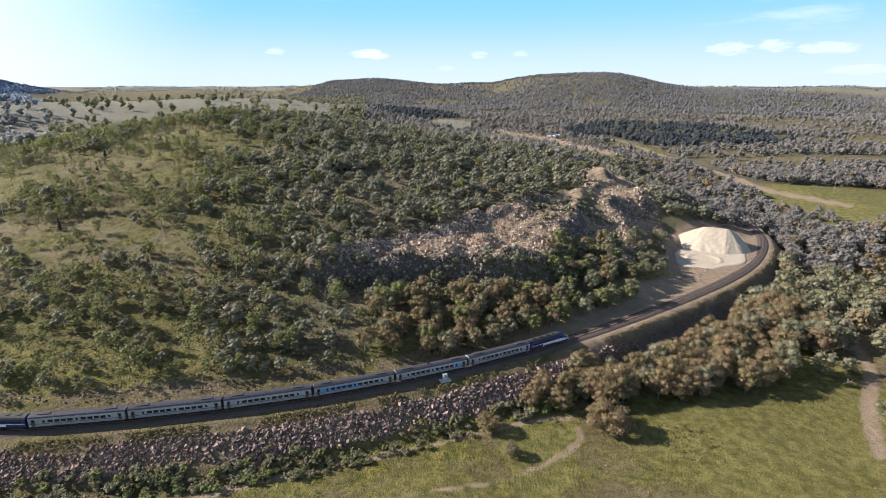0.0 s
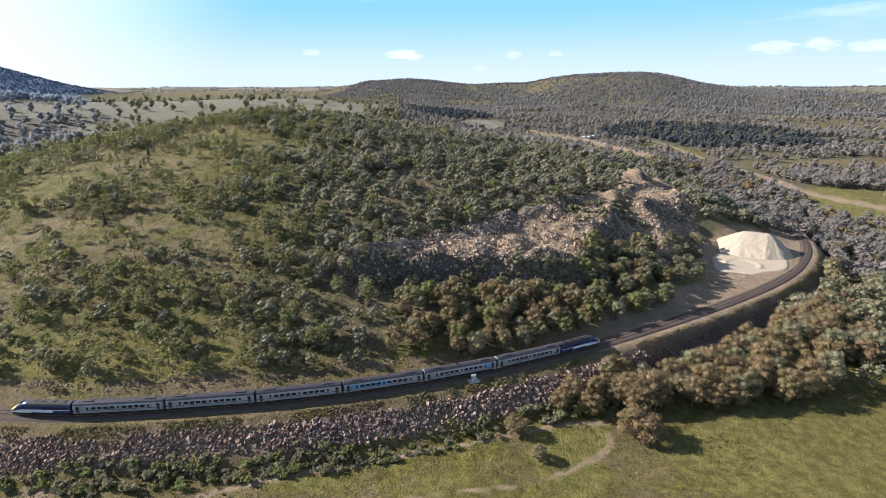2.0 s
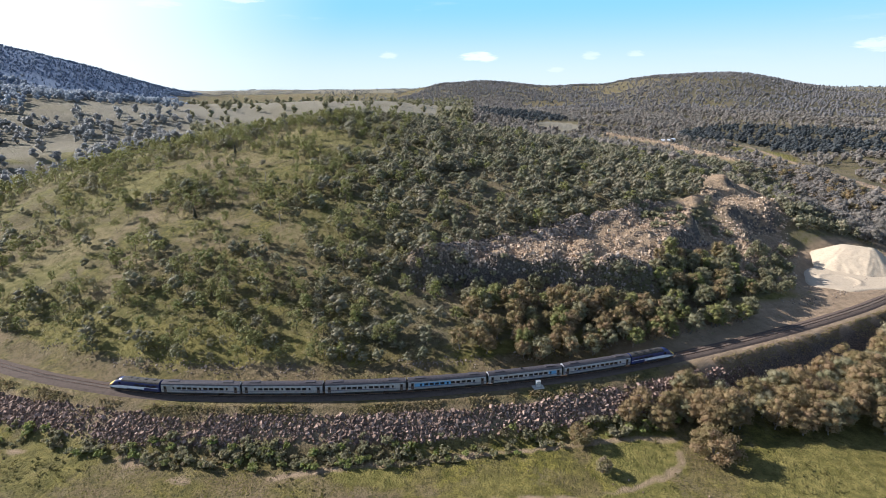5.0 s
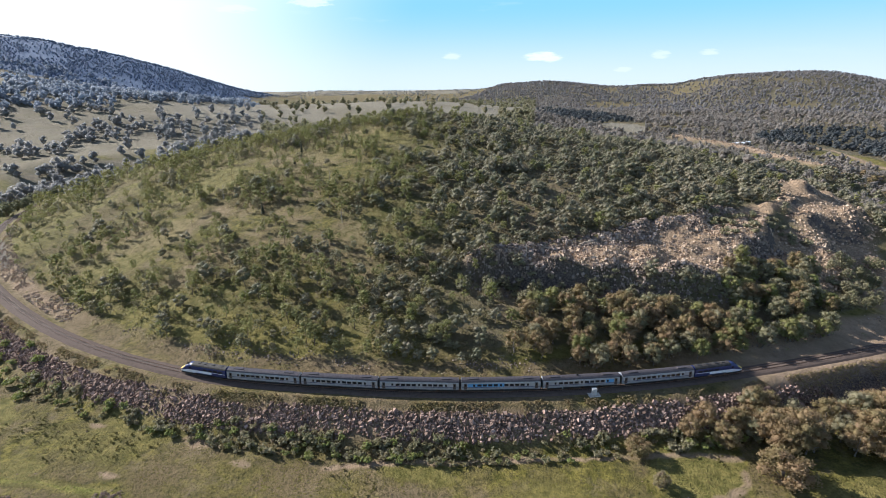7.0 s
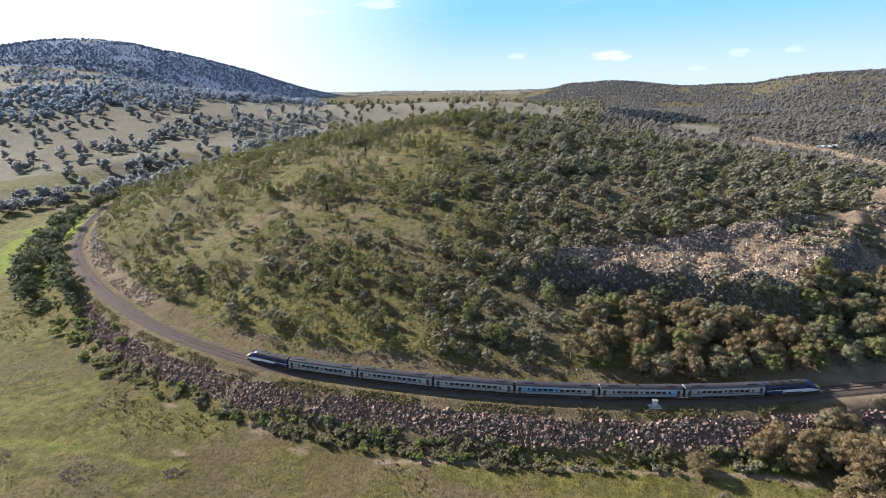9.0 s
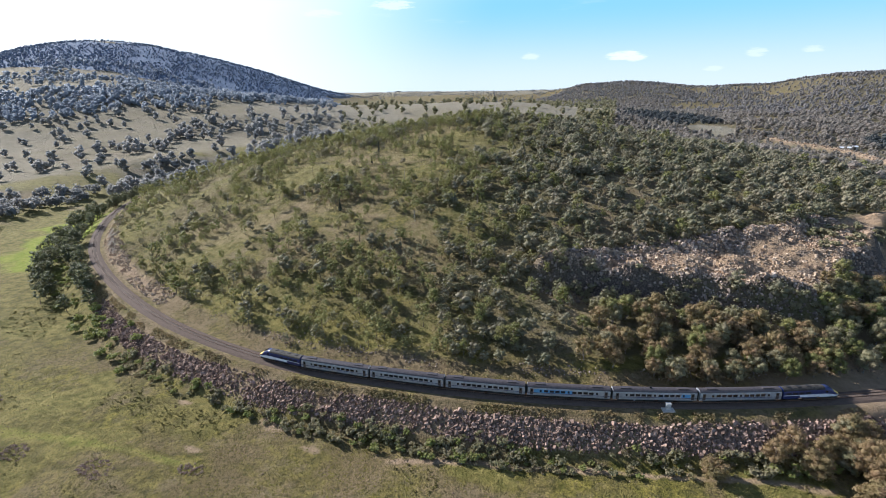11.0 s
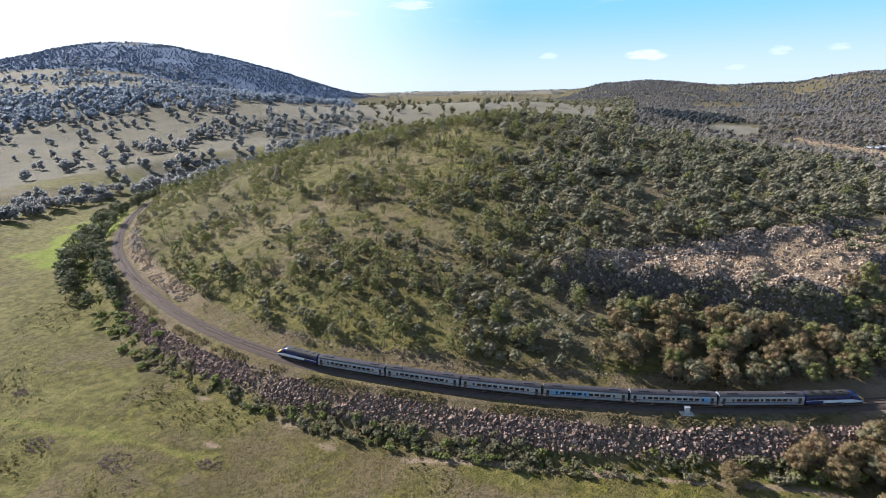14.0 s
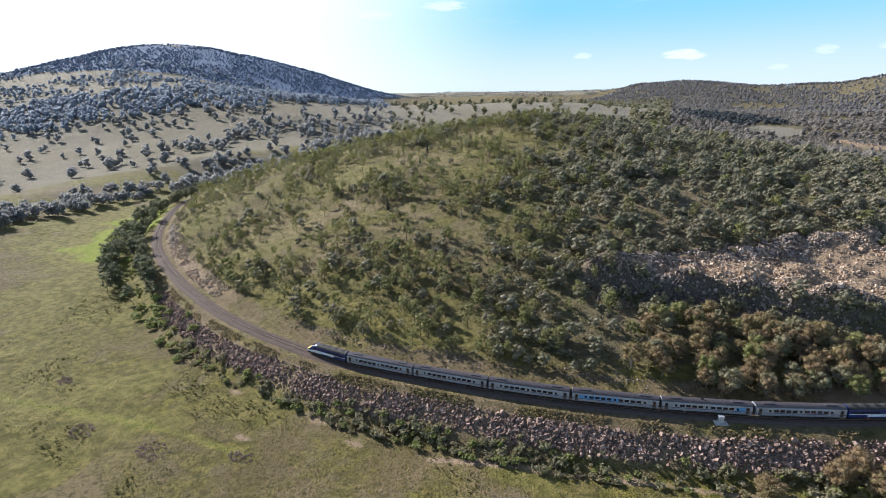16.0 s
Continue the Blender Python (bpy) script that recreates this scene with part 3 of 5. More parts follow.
def build_ground():
    xs = graded(-4950, -330, 240, 4950, 2.1, 1.06)
    ys = graded(-1500, 70, 330, 4950, 1.9, 1.05)
    gx, gy = np.meshgrid(xs, ys, indexing="ij")
    gz = height(gx, gy)
    me = mesh_of("ground", np.stack([gx, gy, gz], -1), [grid_faces(len(xs), len(ys))], [GROUND], smooth_shade=True)
    att = me.color_attributes.new("cover", "FLOAT_COLOR", "POINT")
    att.data.foreach_set("color", covers(gx, gy, gz).astype(np.float32).ravel())
    fw, fm = far_woods(gx, gy)
    sg, _ = line_distance(gx, gy, TRACK, 200)
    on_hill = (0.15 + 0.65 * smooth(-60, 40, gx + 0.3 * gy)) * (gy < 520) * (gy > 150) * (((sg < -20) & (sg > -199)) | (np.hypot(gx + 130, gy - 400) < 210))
    # up to 1 is forest floor, 2 marks the mountain's painted haze
    litter_haze = np.clip(np.maximum.reduce([woods(gx, gy) / 0.005, fw / 0.0016, on_hill]), 0, 1) * (fm <= 0) + 2.0 * (fm > 0.0003)
    att = me.attributes.new("litter_haze", "FLOAT", "POINT")
    att.data.foreach_set("value", litter_haze.astype(np.float32).ravel())
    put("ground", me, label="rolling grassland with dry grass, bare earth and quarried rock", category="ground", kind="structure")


build_ground()


# ---- railway ----
def ribbon(offsets, s0, s1, step=2.0, closed=False):
    """A strip swept along the railway: offsets are (across, up)."""
    ss = np.arange(s0, s1, step)
    v = np.zeros((len(ss), len(offsets), 3))
    for i, s in enumerate(ss):
        p, d = track_at(s)
        for j, (across, up) in enumerate(offsets):
            v[i, j] = (p[0] + d[1] * across, p[1] - d[0] * across, RAIL_Z + up)
    n = len(offsets)
    f = grid_faces(len(ss), n)
    if closed:
        i = np.arange(len(ss) - 1)
        f = np.vstack([f, np.stack([i * n + n - 1, (i + 1) * n + n - 1, (i + 1) * n, i * n], 1)])
    return v.reshape(-1, 3), f[:, ::-1]


S_END = TRACK_S[-1] - 2


def build_railway():
    across = [(-3.3, -0.85), (-2.4, -0.40), (-1.45, -0.22), (-1.08, -0.21), (-0.42, -0.215), (0.42, -0.215), (1.08, -0.21), (1.45, -0.22), (2.4, -0.40), (3.5, -0.95)]
    v, f = ribbon(across, 2, S_END)
    rng = np.random.default_rng(5)
    v[:, 2] += rng.normal(0, 0.03, len(v))
    strip = np.arange(len(f)) % (len(across) - 1)
    stained = (strip == 3) | (strip == 5)
    put("ballast", mesh_of("ballast", v, [f[~stained], f[stained]], [BALLAST, STAINED], [0, 1]), label="grey-brown stone ballast with dark stains along the rails", category="ballast", kind="structure")
    for side in (-0.72, 0.72):
        v, f = ribbon([(side - 0.07, -0.17), (side - 0.035, -0.01), (side + 0.035, -0.01), (side + 0.07, -0.17)], 2, S_END, closed=True)
        put("rail", mesh_of("rail", v, [f], [RAIL_STEEL]), label="worn brown steel rail curving round the hill", category="rail", group="rails", kind="structure")
    ss = np.arange(3, S_END, 0.68)
    box = np.array([(a, b, c) for a in (-1.25, 1.25) for b in (-0.12, 0.12) for c in (-0.26, -0.16)])
    quads = np.array([(0, 1, 3, 2), (4, 6, 7, 5), (0, 4, 5, 1), (2, 3, 7, 6), (1, 5, 7, 3)])
    vs, fs = [], []
    for k, s in enumerate(ss):
        p, d = track_at(s)
        vs.append(np.stack([p[0] + d[1] * box[:, 0] + d[0] * box[:, 1], p[1] - d[0] * box[:, 0] + d[1] * box[:, 1], box[:, 2] + RAIL_Z], 1))
        fs.append(quads + 8 * k)
    put("sleepers", mesh_of("sleepers", np.vstack(vs), [np.vstack(fs)], [SLEEPER]), label="weathered dark timber sleepers bedded in ballast", category="sleepers", kind="stuff")


build_railway()


# ---- rocks ----
def ground_z(x, y):
    return float(height(np.array([float(x)]), np.array([float(y)]))[0])


def rock_shapes(rng, count):
    """Broken angular blocks: cubes with knocked-off corners."""
    shapes = []
    base = np.array([(x, y, z) for x in (-1, 1) for y in (-1, 1) for z in (-1, 1)], float)
    quads = np.array([(0, 1, 3, 2), (4, 6, 7, 5), (0, 4, 5, 1), (2, 3, 7, 6), (1, 5, 7, 3), (0, 2, 6, 4)])
    for _ in range(count):
        v = base * rng.uniform(0.5, 1.0, (8, 3)) * np.array([rng.uniform(0.75, 1.2), rng.uniform(0.6, 0.95), rng.uniform(0.55, 0.9)])
        a, b, c = rng.uniform(0, 6.28, 3)
        m = np.array(Euler((a, b, c)).to_matrix())
        shapes.append(v @ m.T * 0.5)
    return shapes, quads


def rocks_at(name, x, y, size, mat, label, seed, sink=0.2):
    rng = np.random.default_rng(seed)
    shapes, quads = rock_shapes(rng, 40)
    pick = rng.integers(0, 40, len(x))
    v = np.array(shapes)[pick] * size[:, None, None]
    z = height(x, y)
    v += np.stack([x, y, z + size * (0.25 - sink * 0.5)], 1)[:, None, :]
    f = quads[None] + 8 * np.arange(len(x))[:, None, None]
    put(name, mesh_of(name, v.reshape(-1, 3), [f.reshape(-1, 4)], [mat]), label=label, category="rocks", kind="stuff")


def bank_stones(x, y, rng):
    """The large single blocks on the stretch of bank below the signal."""
    shapes, quads = rock_shapes(rng, 12)
    meshes = [mesh_of("stone", v, [quads], [ROCK_DARK]) for v in shapes]
    near = np.where((x > -62) & (x < 34))[0]
    for k in rng.choice(near, min(280, len(near)), replace=False):
        size = rng.uniform(0.9, 1.7)
        ob = put("stone", meshes[rng.integers(0, 12)], bpy.data.objects["ground"])
        ob.location = (x[k], y[k], ground_z(x[k], y[k]) + size * 0.12)
        ob.rotation_euler, ob.scale = rng.uniform(0, 6.28, 3), (size * 0.8, size * 0.8, size * rng.uniform(0.9, 1.4))


def build_rocks():
    rng = np.random.default_rng(11)
    # tipped blocks on the bank below the railway
    n = 34000
    s = rng.uniform(TRACK_S[0] + 150, TRACK_S[-1] - 200, n)
    off = 7.5 + 8.0 * rng.beta(1.4, 1.6, n)
    pts = np.array([track_at(v) for v in s])
    x, y = pts[:, 0, 0] + pts[:, 1, 1] * off, pts[:, 0, 1] - pts[:, 1, 0] * off
    keep = (x > -235) & (x < 72) & (rng.random(n) < 0.3 + 1.1 * smooth(0.36, 0.55, fbm(x, y, 14, 3, 51))) & (off > 7.0 + 1.6 * smooth(0.45, 0.6, fbm(x, y, 25, 2, 53)))
    x, y = x[keep], y[keep]
    bank_stones(x, y, rng)
    rocks_at("bank_rocks", x, y, rng.uniform(0.35, 0.8, len(x)) * rng.choice([0.5, 1.0, 1.3, 2.0], len(x), p=[0.35, 0.35, 0.2, 0.1]), ROCK_DARK, "dark broken basalt blocks tipped down the railway bank", 12)
    # quarry floor and face
    n = 42000
    x, y = rng.uniform(-70, 90, n), rng.uniform(190, 290, n)
    q = quarry_mask(x, y)
    keep = (q < 1.02) & (rng.random(n) < 0.16 + 1.7 * smooth(0.44, 0.58, fbm(x, y, 17, 3, 57)) + 0.6 * smooth(0.5, 0.95, q))
    x, y = x[keep], y[keep]
    rocks_at("quarry_rocks", x, y, rng.uniform(0.45, 1.25, len(x)) * rng.choice([0.6, 1.0, 1.5], len(x)), ROCK_PALE, "pale broken stone blocks strewn over the old quarry bench", 13, 0.45)
    n = 22000
    x, y = rng.uniform(-52, 78, n), rng.uniform(188, 262, n)
    q = quarry_mask(x, y)
    keep = (q > 0.93) & (q < 1.75) & ((y < 214) | (x > 38)) & (rng.random(n) < 0.35 + 0.9 * smooth(0.36, 0.55, fbm(x, y, 12, 3, 58)))
    x, y = x[keep], y[keep]
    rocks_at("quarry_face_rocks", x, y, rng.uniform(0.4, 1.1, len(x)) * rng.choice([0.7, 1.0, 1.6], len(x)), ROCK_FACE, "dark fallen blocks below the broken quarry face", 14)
    # tipped rubble along the back of the bench, the woods' shade put into darker rock
    n = 16000
    x, y = rng.uniform(-48, 62, n), rng.uniform(196, 296, n)
    back = -side_of(x, y, -42, 200, 40, 276) + (fbm(x, y, 18, 3, 33) - 0.5) * 12
    keep = (back > -9) & (back < 5) & (quarry_mask(x, y) < 1.5) & (rng.random(n) < 0.35 + 0.9 * smooth(0.36, 0.55, fbm(x, y, 11, 3, 34)))
    x, y = x[keep], y[keep]
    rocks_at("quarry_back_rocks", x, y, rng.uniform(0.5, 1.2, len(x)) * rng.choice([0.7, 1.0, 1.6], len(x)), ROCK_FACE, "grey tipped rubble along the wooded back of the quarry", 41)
    n = 7000
    x, y = rng.uniform(75, 150, n), rng.uniform(250, 420, n)
    keep = (spoil_mask(x, y) < 1.0) & (rng.random(n) < 0.1 + 1.3 * smooth(0.45, 0.6, fbm(x, y, 15, 3, 59)))
    x, y = x[keep], y[keep]
    rocks_at("spoil_rocks", x, y, rng.uniform(0.4, 1.1, len(x)) * rng.choice([0.7, 1.0, 1.7], len(x)), ROCK_PALE, "reddish pale rubble on the quarry spoil heaps", 15, 0.5)
    n = 7000
    x, y = rng.uniform(40, 128, n), rng.uniform(232, 300, n)
    keep = (slope_mask(x, y) < 1.0) & (quarry_mask(x, y) > 1.0) & (pad_mask(x, y) > 1.1) & (rng.random(n) < 0.1 + 1.2 * smooth(0.42, 0.6, fbm(x, y, 13, 3, 38)))
    x, y = x[keep], y[keep]
    rocks_at("slope_rocks", x, y, rng.uniform(0.4, 1.0, len(x)) * rng.choice([0.6, 1.0, 1.7], len(x)), ROCK_PALE, "tan rubble strewn over the slope above the sand yard", 42, 0.45)
    n = 2400
    x, y = rng.uniform(60, 205, n), rng.uniform(520, 1010, n)
    g, _ = line_distance(x, y, CUTTING, 40)
    keep = np.abs(g) < 9
    x, y = x[keep], y[keep]
    rocks_at("cutting_rocks", x, y, rng.uniform(0.9, 2.6, len(x)), ROCK_PALE, "pale exposed rock along a distant cutting", 18)
    n = 9000
    s, off = rng.uniform(TRACK_S[0] + 40, TRACK_S[-1], n), -rng.uniform(5.0, 14, n)
    pts = np.array([track_at(v) for v in s])
    x, y = pts[:, 0, 0] + pts[:, 1, 1] * off, pts[:, 0, 1] - pts[:, 1, 0] * off
    keep = (x > -425) & (x < -200) & (fbm(x, y, 10, 2, 52) > 0.42)
    rocks_at("cutting_face_rocks", x[keep], y[keep], rng.uniform(0.3, 1.1, keep.sum()), ROCK_PALE, "pale broken rock on the face of the railway cutting", 19)
    # loose stones beside the line and on the meadow
    n = 2600
    s, off = rng.uniform(150, TRACK_S[-1] - 150, n), -rng.normal(12.5, 1.6, n)
    pts = np.array([track_at(v) for v in s])
    x, y = pts[:, 0, 0] + pts[:, 1, 1] * off, pts[:, 0, 1] - pts[:, 1, 0] * off
    keep = fbm(x, y, 12, 2, 56) > 0.52
    x, y, n = x[keep], y[keep], keep.sum()
    rocks_at("lineside_stones", x, y, rng.uniform(0.2, 0.7, n), ROCK_FACE, "loose pale stones along the foot of the cutting", 16)
    n = 220
    x, y = rng.uniform(-190, 110, n), rng.uniform(65, 122, n)
    s, _ = line_distance(x, y, TRACK, 100)
    x, y = x[s > 18], y[s > 18]
    rocks_at("meadow_stones", x, y, rng.uniform(0.15, 0.5, len(x)), ROCK_DARK, "scattered grey field stones in the meadow", 17)


build_rocks()


def build_heap():
    """The sand heap: a cone with slumped flanks on a trodden apron."""
    rng = np.random.default_rng(3)
    cx, cy, h = 154.0, 291.0, 11.8
    nu, nw = 90, 80
    u, w_ = np.meshgrid(np.linspace(-25, 24, nu), np.linspace(-25, 22, nw), indexing="ij")
    x, y = cx + 0.885 * u + 0.465 * w_, cy - 0.465 * u + 0.885 * w_
    # a short level crest with a long western flank, steep to the track
    du = np.where(u < -3, (u + 3) / 19.5, np.where(u > 7, (u - 7) / 13.0, 0.0))
    dw = np.where(w_ < 0, w_ / 20.0, w_ / 16.0)
    ang = np.arctan2(dw, du)
    d = np.hypot(du, dw) * (1 + 0.04 * np.sin(5 * ang + 1.0) + 0.02 * np.sin(9 * ang))
    z = h * (np.sqrt(1.02 ** 2 + 0.03) - np.sqrt(d ** 2 + 0.03))
    z = np.where(z < 0, z * 0.3, z) - 0.35 + (fbm(x, y, 4.0, 3, 71) - 0.5) * 0.9 * smooth(0.05, 0.4, d) + (fbm(x, y, 1.6, 2, 72) - 0.5) * 0.3
    z = z - 0.35 * np.maximum(0, np.sin(13 * ang + 3 * d)) ** 3 * np.sin(math.pi * np.clip(d, 0, 1)) * 0.7
    v = np.stack([x, y, np.maximum(z, -1.2)], -1).reshape(-1, 3)
    put("sand_pile", mesh_of("sand_pile", v, [grid_faces(nu, nw)], [SAND], smooth_shade=True), label="tall pale flat-topped pile of stockpiled sand beside the railway", category="sand pile")
    # trodden sand apron
    c, s_ = math.cos(0.85), math.sin(0.85)
    rr, aa = np.meshgrid(np.linspace(0, 1, 24), np.linspace(0, 2 * math.pi, 80), indexing="ij")
    edge = 0.92 + 0.05 * np.sin(3 * aa) + 0.04 * np.sin(7 * aa + 1)
    u, vv = rr * edge * 32, rr * edge * 18
    x = 144 + u * np.cos(aa) * c - vv * np.sin(aa) * s_
    y = 271 + u * np.cos(aa) * s_ + vv * np.sin(aa) * c
    ring = np.abs(np.hypot(x - 136, y - 262) - 8)
    z = 0.38 + 0.55 * np.exp(-(ring / 0.9) ** 2) * (y > 255) + (fbm(x, y, 2.5, 3, 73) - 0.5) * 0.35 - 0.7 * (rr > 0.97)
    v = np.stack([x, y, z], -1).reshape(-1, 3)
    put("sand_apron", mesh_of("sand_apron", v, [grid_faces(24, 80)[:, ::-1]], [SAND], smooth_shade=True), label="trodden pale sand yard in front of the heap", category="sand", kind="structure")


build_heap()


# ---- train ----
SILVER = plain("car_silver_paint", (0.40, 0.42, 0.46), 0.4, 0.35, 0.08, 1.0, (0.22, 0.21, 0.21))
ROOF_GREY = plain("car_roof_grey", (0.105, 0.090, 0.092), 0.36, 0.35, 0.15, 1.5, (0.06, 0.052, 0.05))
NAVY = plain("car_navy_paint", (0.022, 0.035, 0.13), 0.3, 0.0, 0.1, 1.0)
WHITE = plain("car_white_paint", (0.74, 0.77, 0.82), 0.35, 0.0, 0.05, 1.0)
YELLOW = plain("car_yellow_paint", (0.72, 0.52, 0.08), 0.4, 0.0, 0.08, 1.0)
SKYBLUE = plain("car_sky_blue_vinyl", (0.12, 0.34, 0.62), 0.35, 0.0, 0.08, 1.0)
BLACK = plain("car_black_rubber", (0.015, 0.015, 0.017), 0.7, 0.0, 0.2, 2.0)
UNDER = plain("underframe_grime", (0.045, 0.04, 0.036), 0.85, 0.0, 0.3, 2.0)
WHEEL = plain("wheel_steel", (0.12, 0.09, 0.075), 0.5, 0.7, 0.2, 2.0)
GLASS = plain("dark_tinted_glass", (0.012, 0.015, 0.02), 0.08, 0.0, 0.0, 1.0)


def box(bm, x0, x1, y0, y1, z0, z1, bevel=0.0):
    made = bmesh.ops.create_cube(bm, size=1.0)["verts"]
    bmesh.ops.scale(bm, vec=(x1 - x0, y1 - y0, z1 - z0), verts=made)
    bmesh.ops.translate(bm, vec=((x0 + x1) / 2, (y0 + y1) / 2, (z0 + z1) / 2), verts=made)
    if bevel:
        edges = list({e for v in made for e in v.link_edges})
        bmesh.ops.bevel(bm, geom=edges, offset=bevel, segments=2, profile=0.5, affect="EDGES")


def boxes(*rows):
    bm = bmesh.new()
    for r in rows:
        box(bm, *r)
    return bm


def cylinder(x, y, z, r, depth, axis="Y", sides=16):
    bm = bmesh.new()
    turn = Matrix.Rotation(radians(90), 4, "X") if axis == "Y" else Matrix.Identity(4)
    bmesh.ops.create_cone(bm, cap_ends=True, segments=sides, radius1=r, radius2=r, depth=depth, matrix=Matrix.Translation((x, y, z)) @ turn)
    return bm


# half profile of a body: (across, up), from the sill to the ridge of the roof
SIDE = [(1.36, 0.95), (1.45, 1.25), (1.46, 2.1), (1.44, 2.95), (1.36, 3.35)]
ROOF = [(1.36, 3.35), (1.15, 3.72), (0.75, 3.96), (0.3, 4.06), (0.0, 4.08)]


def swept(profile, x0, x1, mirror=True, caps=False):
    """A profile drawn out along x."""
    pts = [(-a, b) for a, b in profile] + [(a, b) for a, b in reversed(profile)] if mirror else profile
    seen = []
    for p in pts:
        if not seen or p != seen[-1]:
            seen.append(p)
    bm = bmesh.new()
    rows = [[bm.verts.new((x, a, b)) for a, b in seen] for x in (x0, x1)]
    for k in range(len(seen) - 1):
        bm.faces.new((rows[0][k], rows[0][k + 1], rows[1][k + 1], rows[1][k]))
    if caps:
        bm.faces.new(rows[0][::-1]), bm.faces.new(rows[1])
    bmesh.ops.recalc_face_normals(bm, faces=bm.faces)
    return bm


def shell_sides(x0, x1):
    """Both side walls, the floor and the ends of a body."""
    bm = bmesh.new()
    rows = []
    full = [(-a, b) for a, b in reversed(SIDE)] + SIDE
    for x in (x0, x1):
        rows.append([bm.verts.new((x, a, b)) for a, b in full])
    n = len(full)
    for k in range(n - 1):
        bm.faces.new((rows[0][k], rows[1][k], rows[1][k + 1], rows[0][k + 1]))
    ends = [(-a, b) for a, b in ROOF[1:-1]] + [ROOF[-1]] + [(a, b) for a, b in reversed(ROOF[1:-1])]
    for row, x in zip(rows, (x0, x1)):
        top = [bm.verts.new((x, a, b)) for a, b in ends]
        bm.faces.new(row + top[::-1])
    bmesh.ops.recalc_face_normals(bm, faces=bm.faces)
    return bm


def bogie(parent, x):
    """A four-wheeled bogie: frame with side beams, axle boxes and wheels."""
    bog = part("bogie", boxes((x - 1.9, x + 1.9, -1.12, -0.98, 0.42, 0.72, 0.03), (x - 1.9, x + 1.9, 0.98, 1.12, 0.42, 0.72, 0.03), (x - 0.35, x + 0.35, -1.05, 1.05, 0.45, 0.85, 0.03),
                              (x - 1.5, x - 1.0, 1.05, 1.2, 0.32, 0.62), (x + 1.0, x + 1.5, 1.05, 1.2, 0.32, 0.62), (x - 1.5, x - 1.0, -1.2, -1.05, 0.32, 0.62), (x + 1.0, x + 1.5, -1.2, -1.05, 0.32, 0.62)), UNDER, parent)
    for dx in (-1.25, 1.25):
        for y in (-0.72, 0.72):
            part("wheel", cylinder(x + dx, y, 0.46, 0.46, 0.13), WHEEL, bog)
    return bog


def window_mesh(wide, high):
    bm = boxes((-wide / 2, wide / 2, -0.02, 0.02, -high / 2, high / 2, 0.012))
    me = bpy.data.meshes.new("window")
    bm.to_mesh(me)
    bm.free()
    me.materials.append(GLASS)
    return me


WINDOW = window_mesh(1.25, 0.72)
SMALL_WINDOW = window_mesh(0.55, 0.7)


def passenger_car(label, blue=()):
    """A coach 24.2 m over couplers; blue: stretches of its sides covered in sky-blue vinyl."""
    top = put("passenger_car", None, label=label, category="train car", group="train")
    x0, x1 = -11.75, 11.75
    body = part("body", shell_sides(x0, x1), SILVER, top)
    bm = swept(ROOF, x0, x1)
    for k in range(-9, 10):     # shallow ribs across the roof
        box(bm, k * 1.22 - 0.03, k * 1.22 + 0.03, -0.9, 0.9, 3.9, 3.955)
    part("roof", bm, ROOF_GREY, top, "grey ribbed metal roof")
    part("roof_unit", boxes((-9.6, -6.6, -0.62, 0.62, 3.98, 4.2, 0.05)), ROOF_GREY, top)
    part("roof_unit", boxes((6.6, 9.6, -0.62, 0.62, 3.98, 4.2, 0.05)), ROOF_GREY, top)
    for side in (-1, 1):
        for k in range(11):
            x = -8.0 + k * 1.6
            w_ = put("window", WINDOW if k % 5 else SMALL_WINDOW, body)
            w_.location = (x, side * 1.452, 2.42)
        part("waist_stripe", boxes((x0 + 0.05, x1 - 0.05, min(side * 1.43, side * 1.475), max(side * 1.43, side * 1.475), 1.72, 1.86)), NAVY, body)
        for x in (-10.55, 10.55):
            door = part("door", boxes((x - 0.45, x + 0.45, min(side * 1.41, side * 1.478), max(side * 1.41, side * 1.478), 1.15, 3.12, 0.02)), ROOF_GREY, body, "grey passenger door")
            part("door_window", boxes((x - 0.22, x + 0.22, min(side * 1.46, side * 1.49), max(side * 1.46, side * 1.49), 2.15, 2.85)), GLASS, door)
        for a, b in blue:
            part("vinyl_panel", boxes((a, b, min(side * 1.42, side * 1.466), max(side * 1.42, side * 1.466), 1.9, 2.95)), SKYBLUE, body, "sky-blue advertising vinyl")
    part("underframe", boxes((x0 + 0.3, x1 - 0.3, -1.2, 1.2, 0.86, 1.0), (-5.2, -1.0, -1.25, 1.25, 0.35, 0.9, 0.04), (0.2, 2.6, -1.2, 1.2, 0.42, 0.9, 0.04), (3.2, 5.4, -1.25, 1.25, 0.38, 0.9, 0.04)), UNDER, top)
    for x in (x0 - 0.36, x1):
        part("gangway", boxes((x, x + 0.36, -0.75, 0.75, 1.0, 3.35, 0.04)), BLACK, top)
    bogie(top, -8.5), bogie(top, 8.5)
    return top


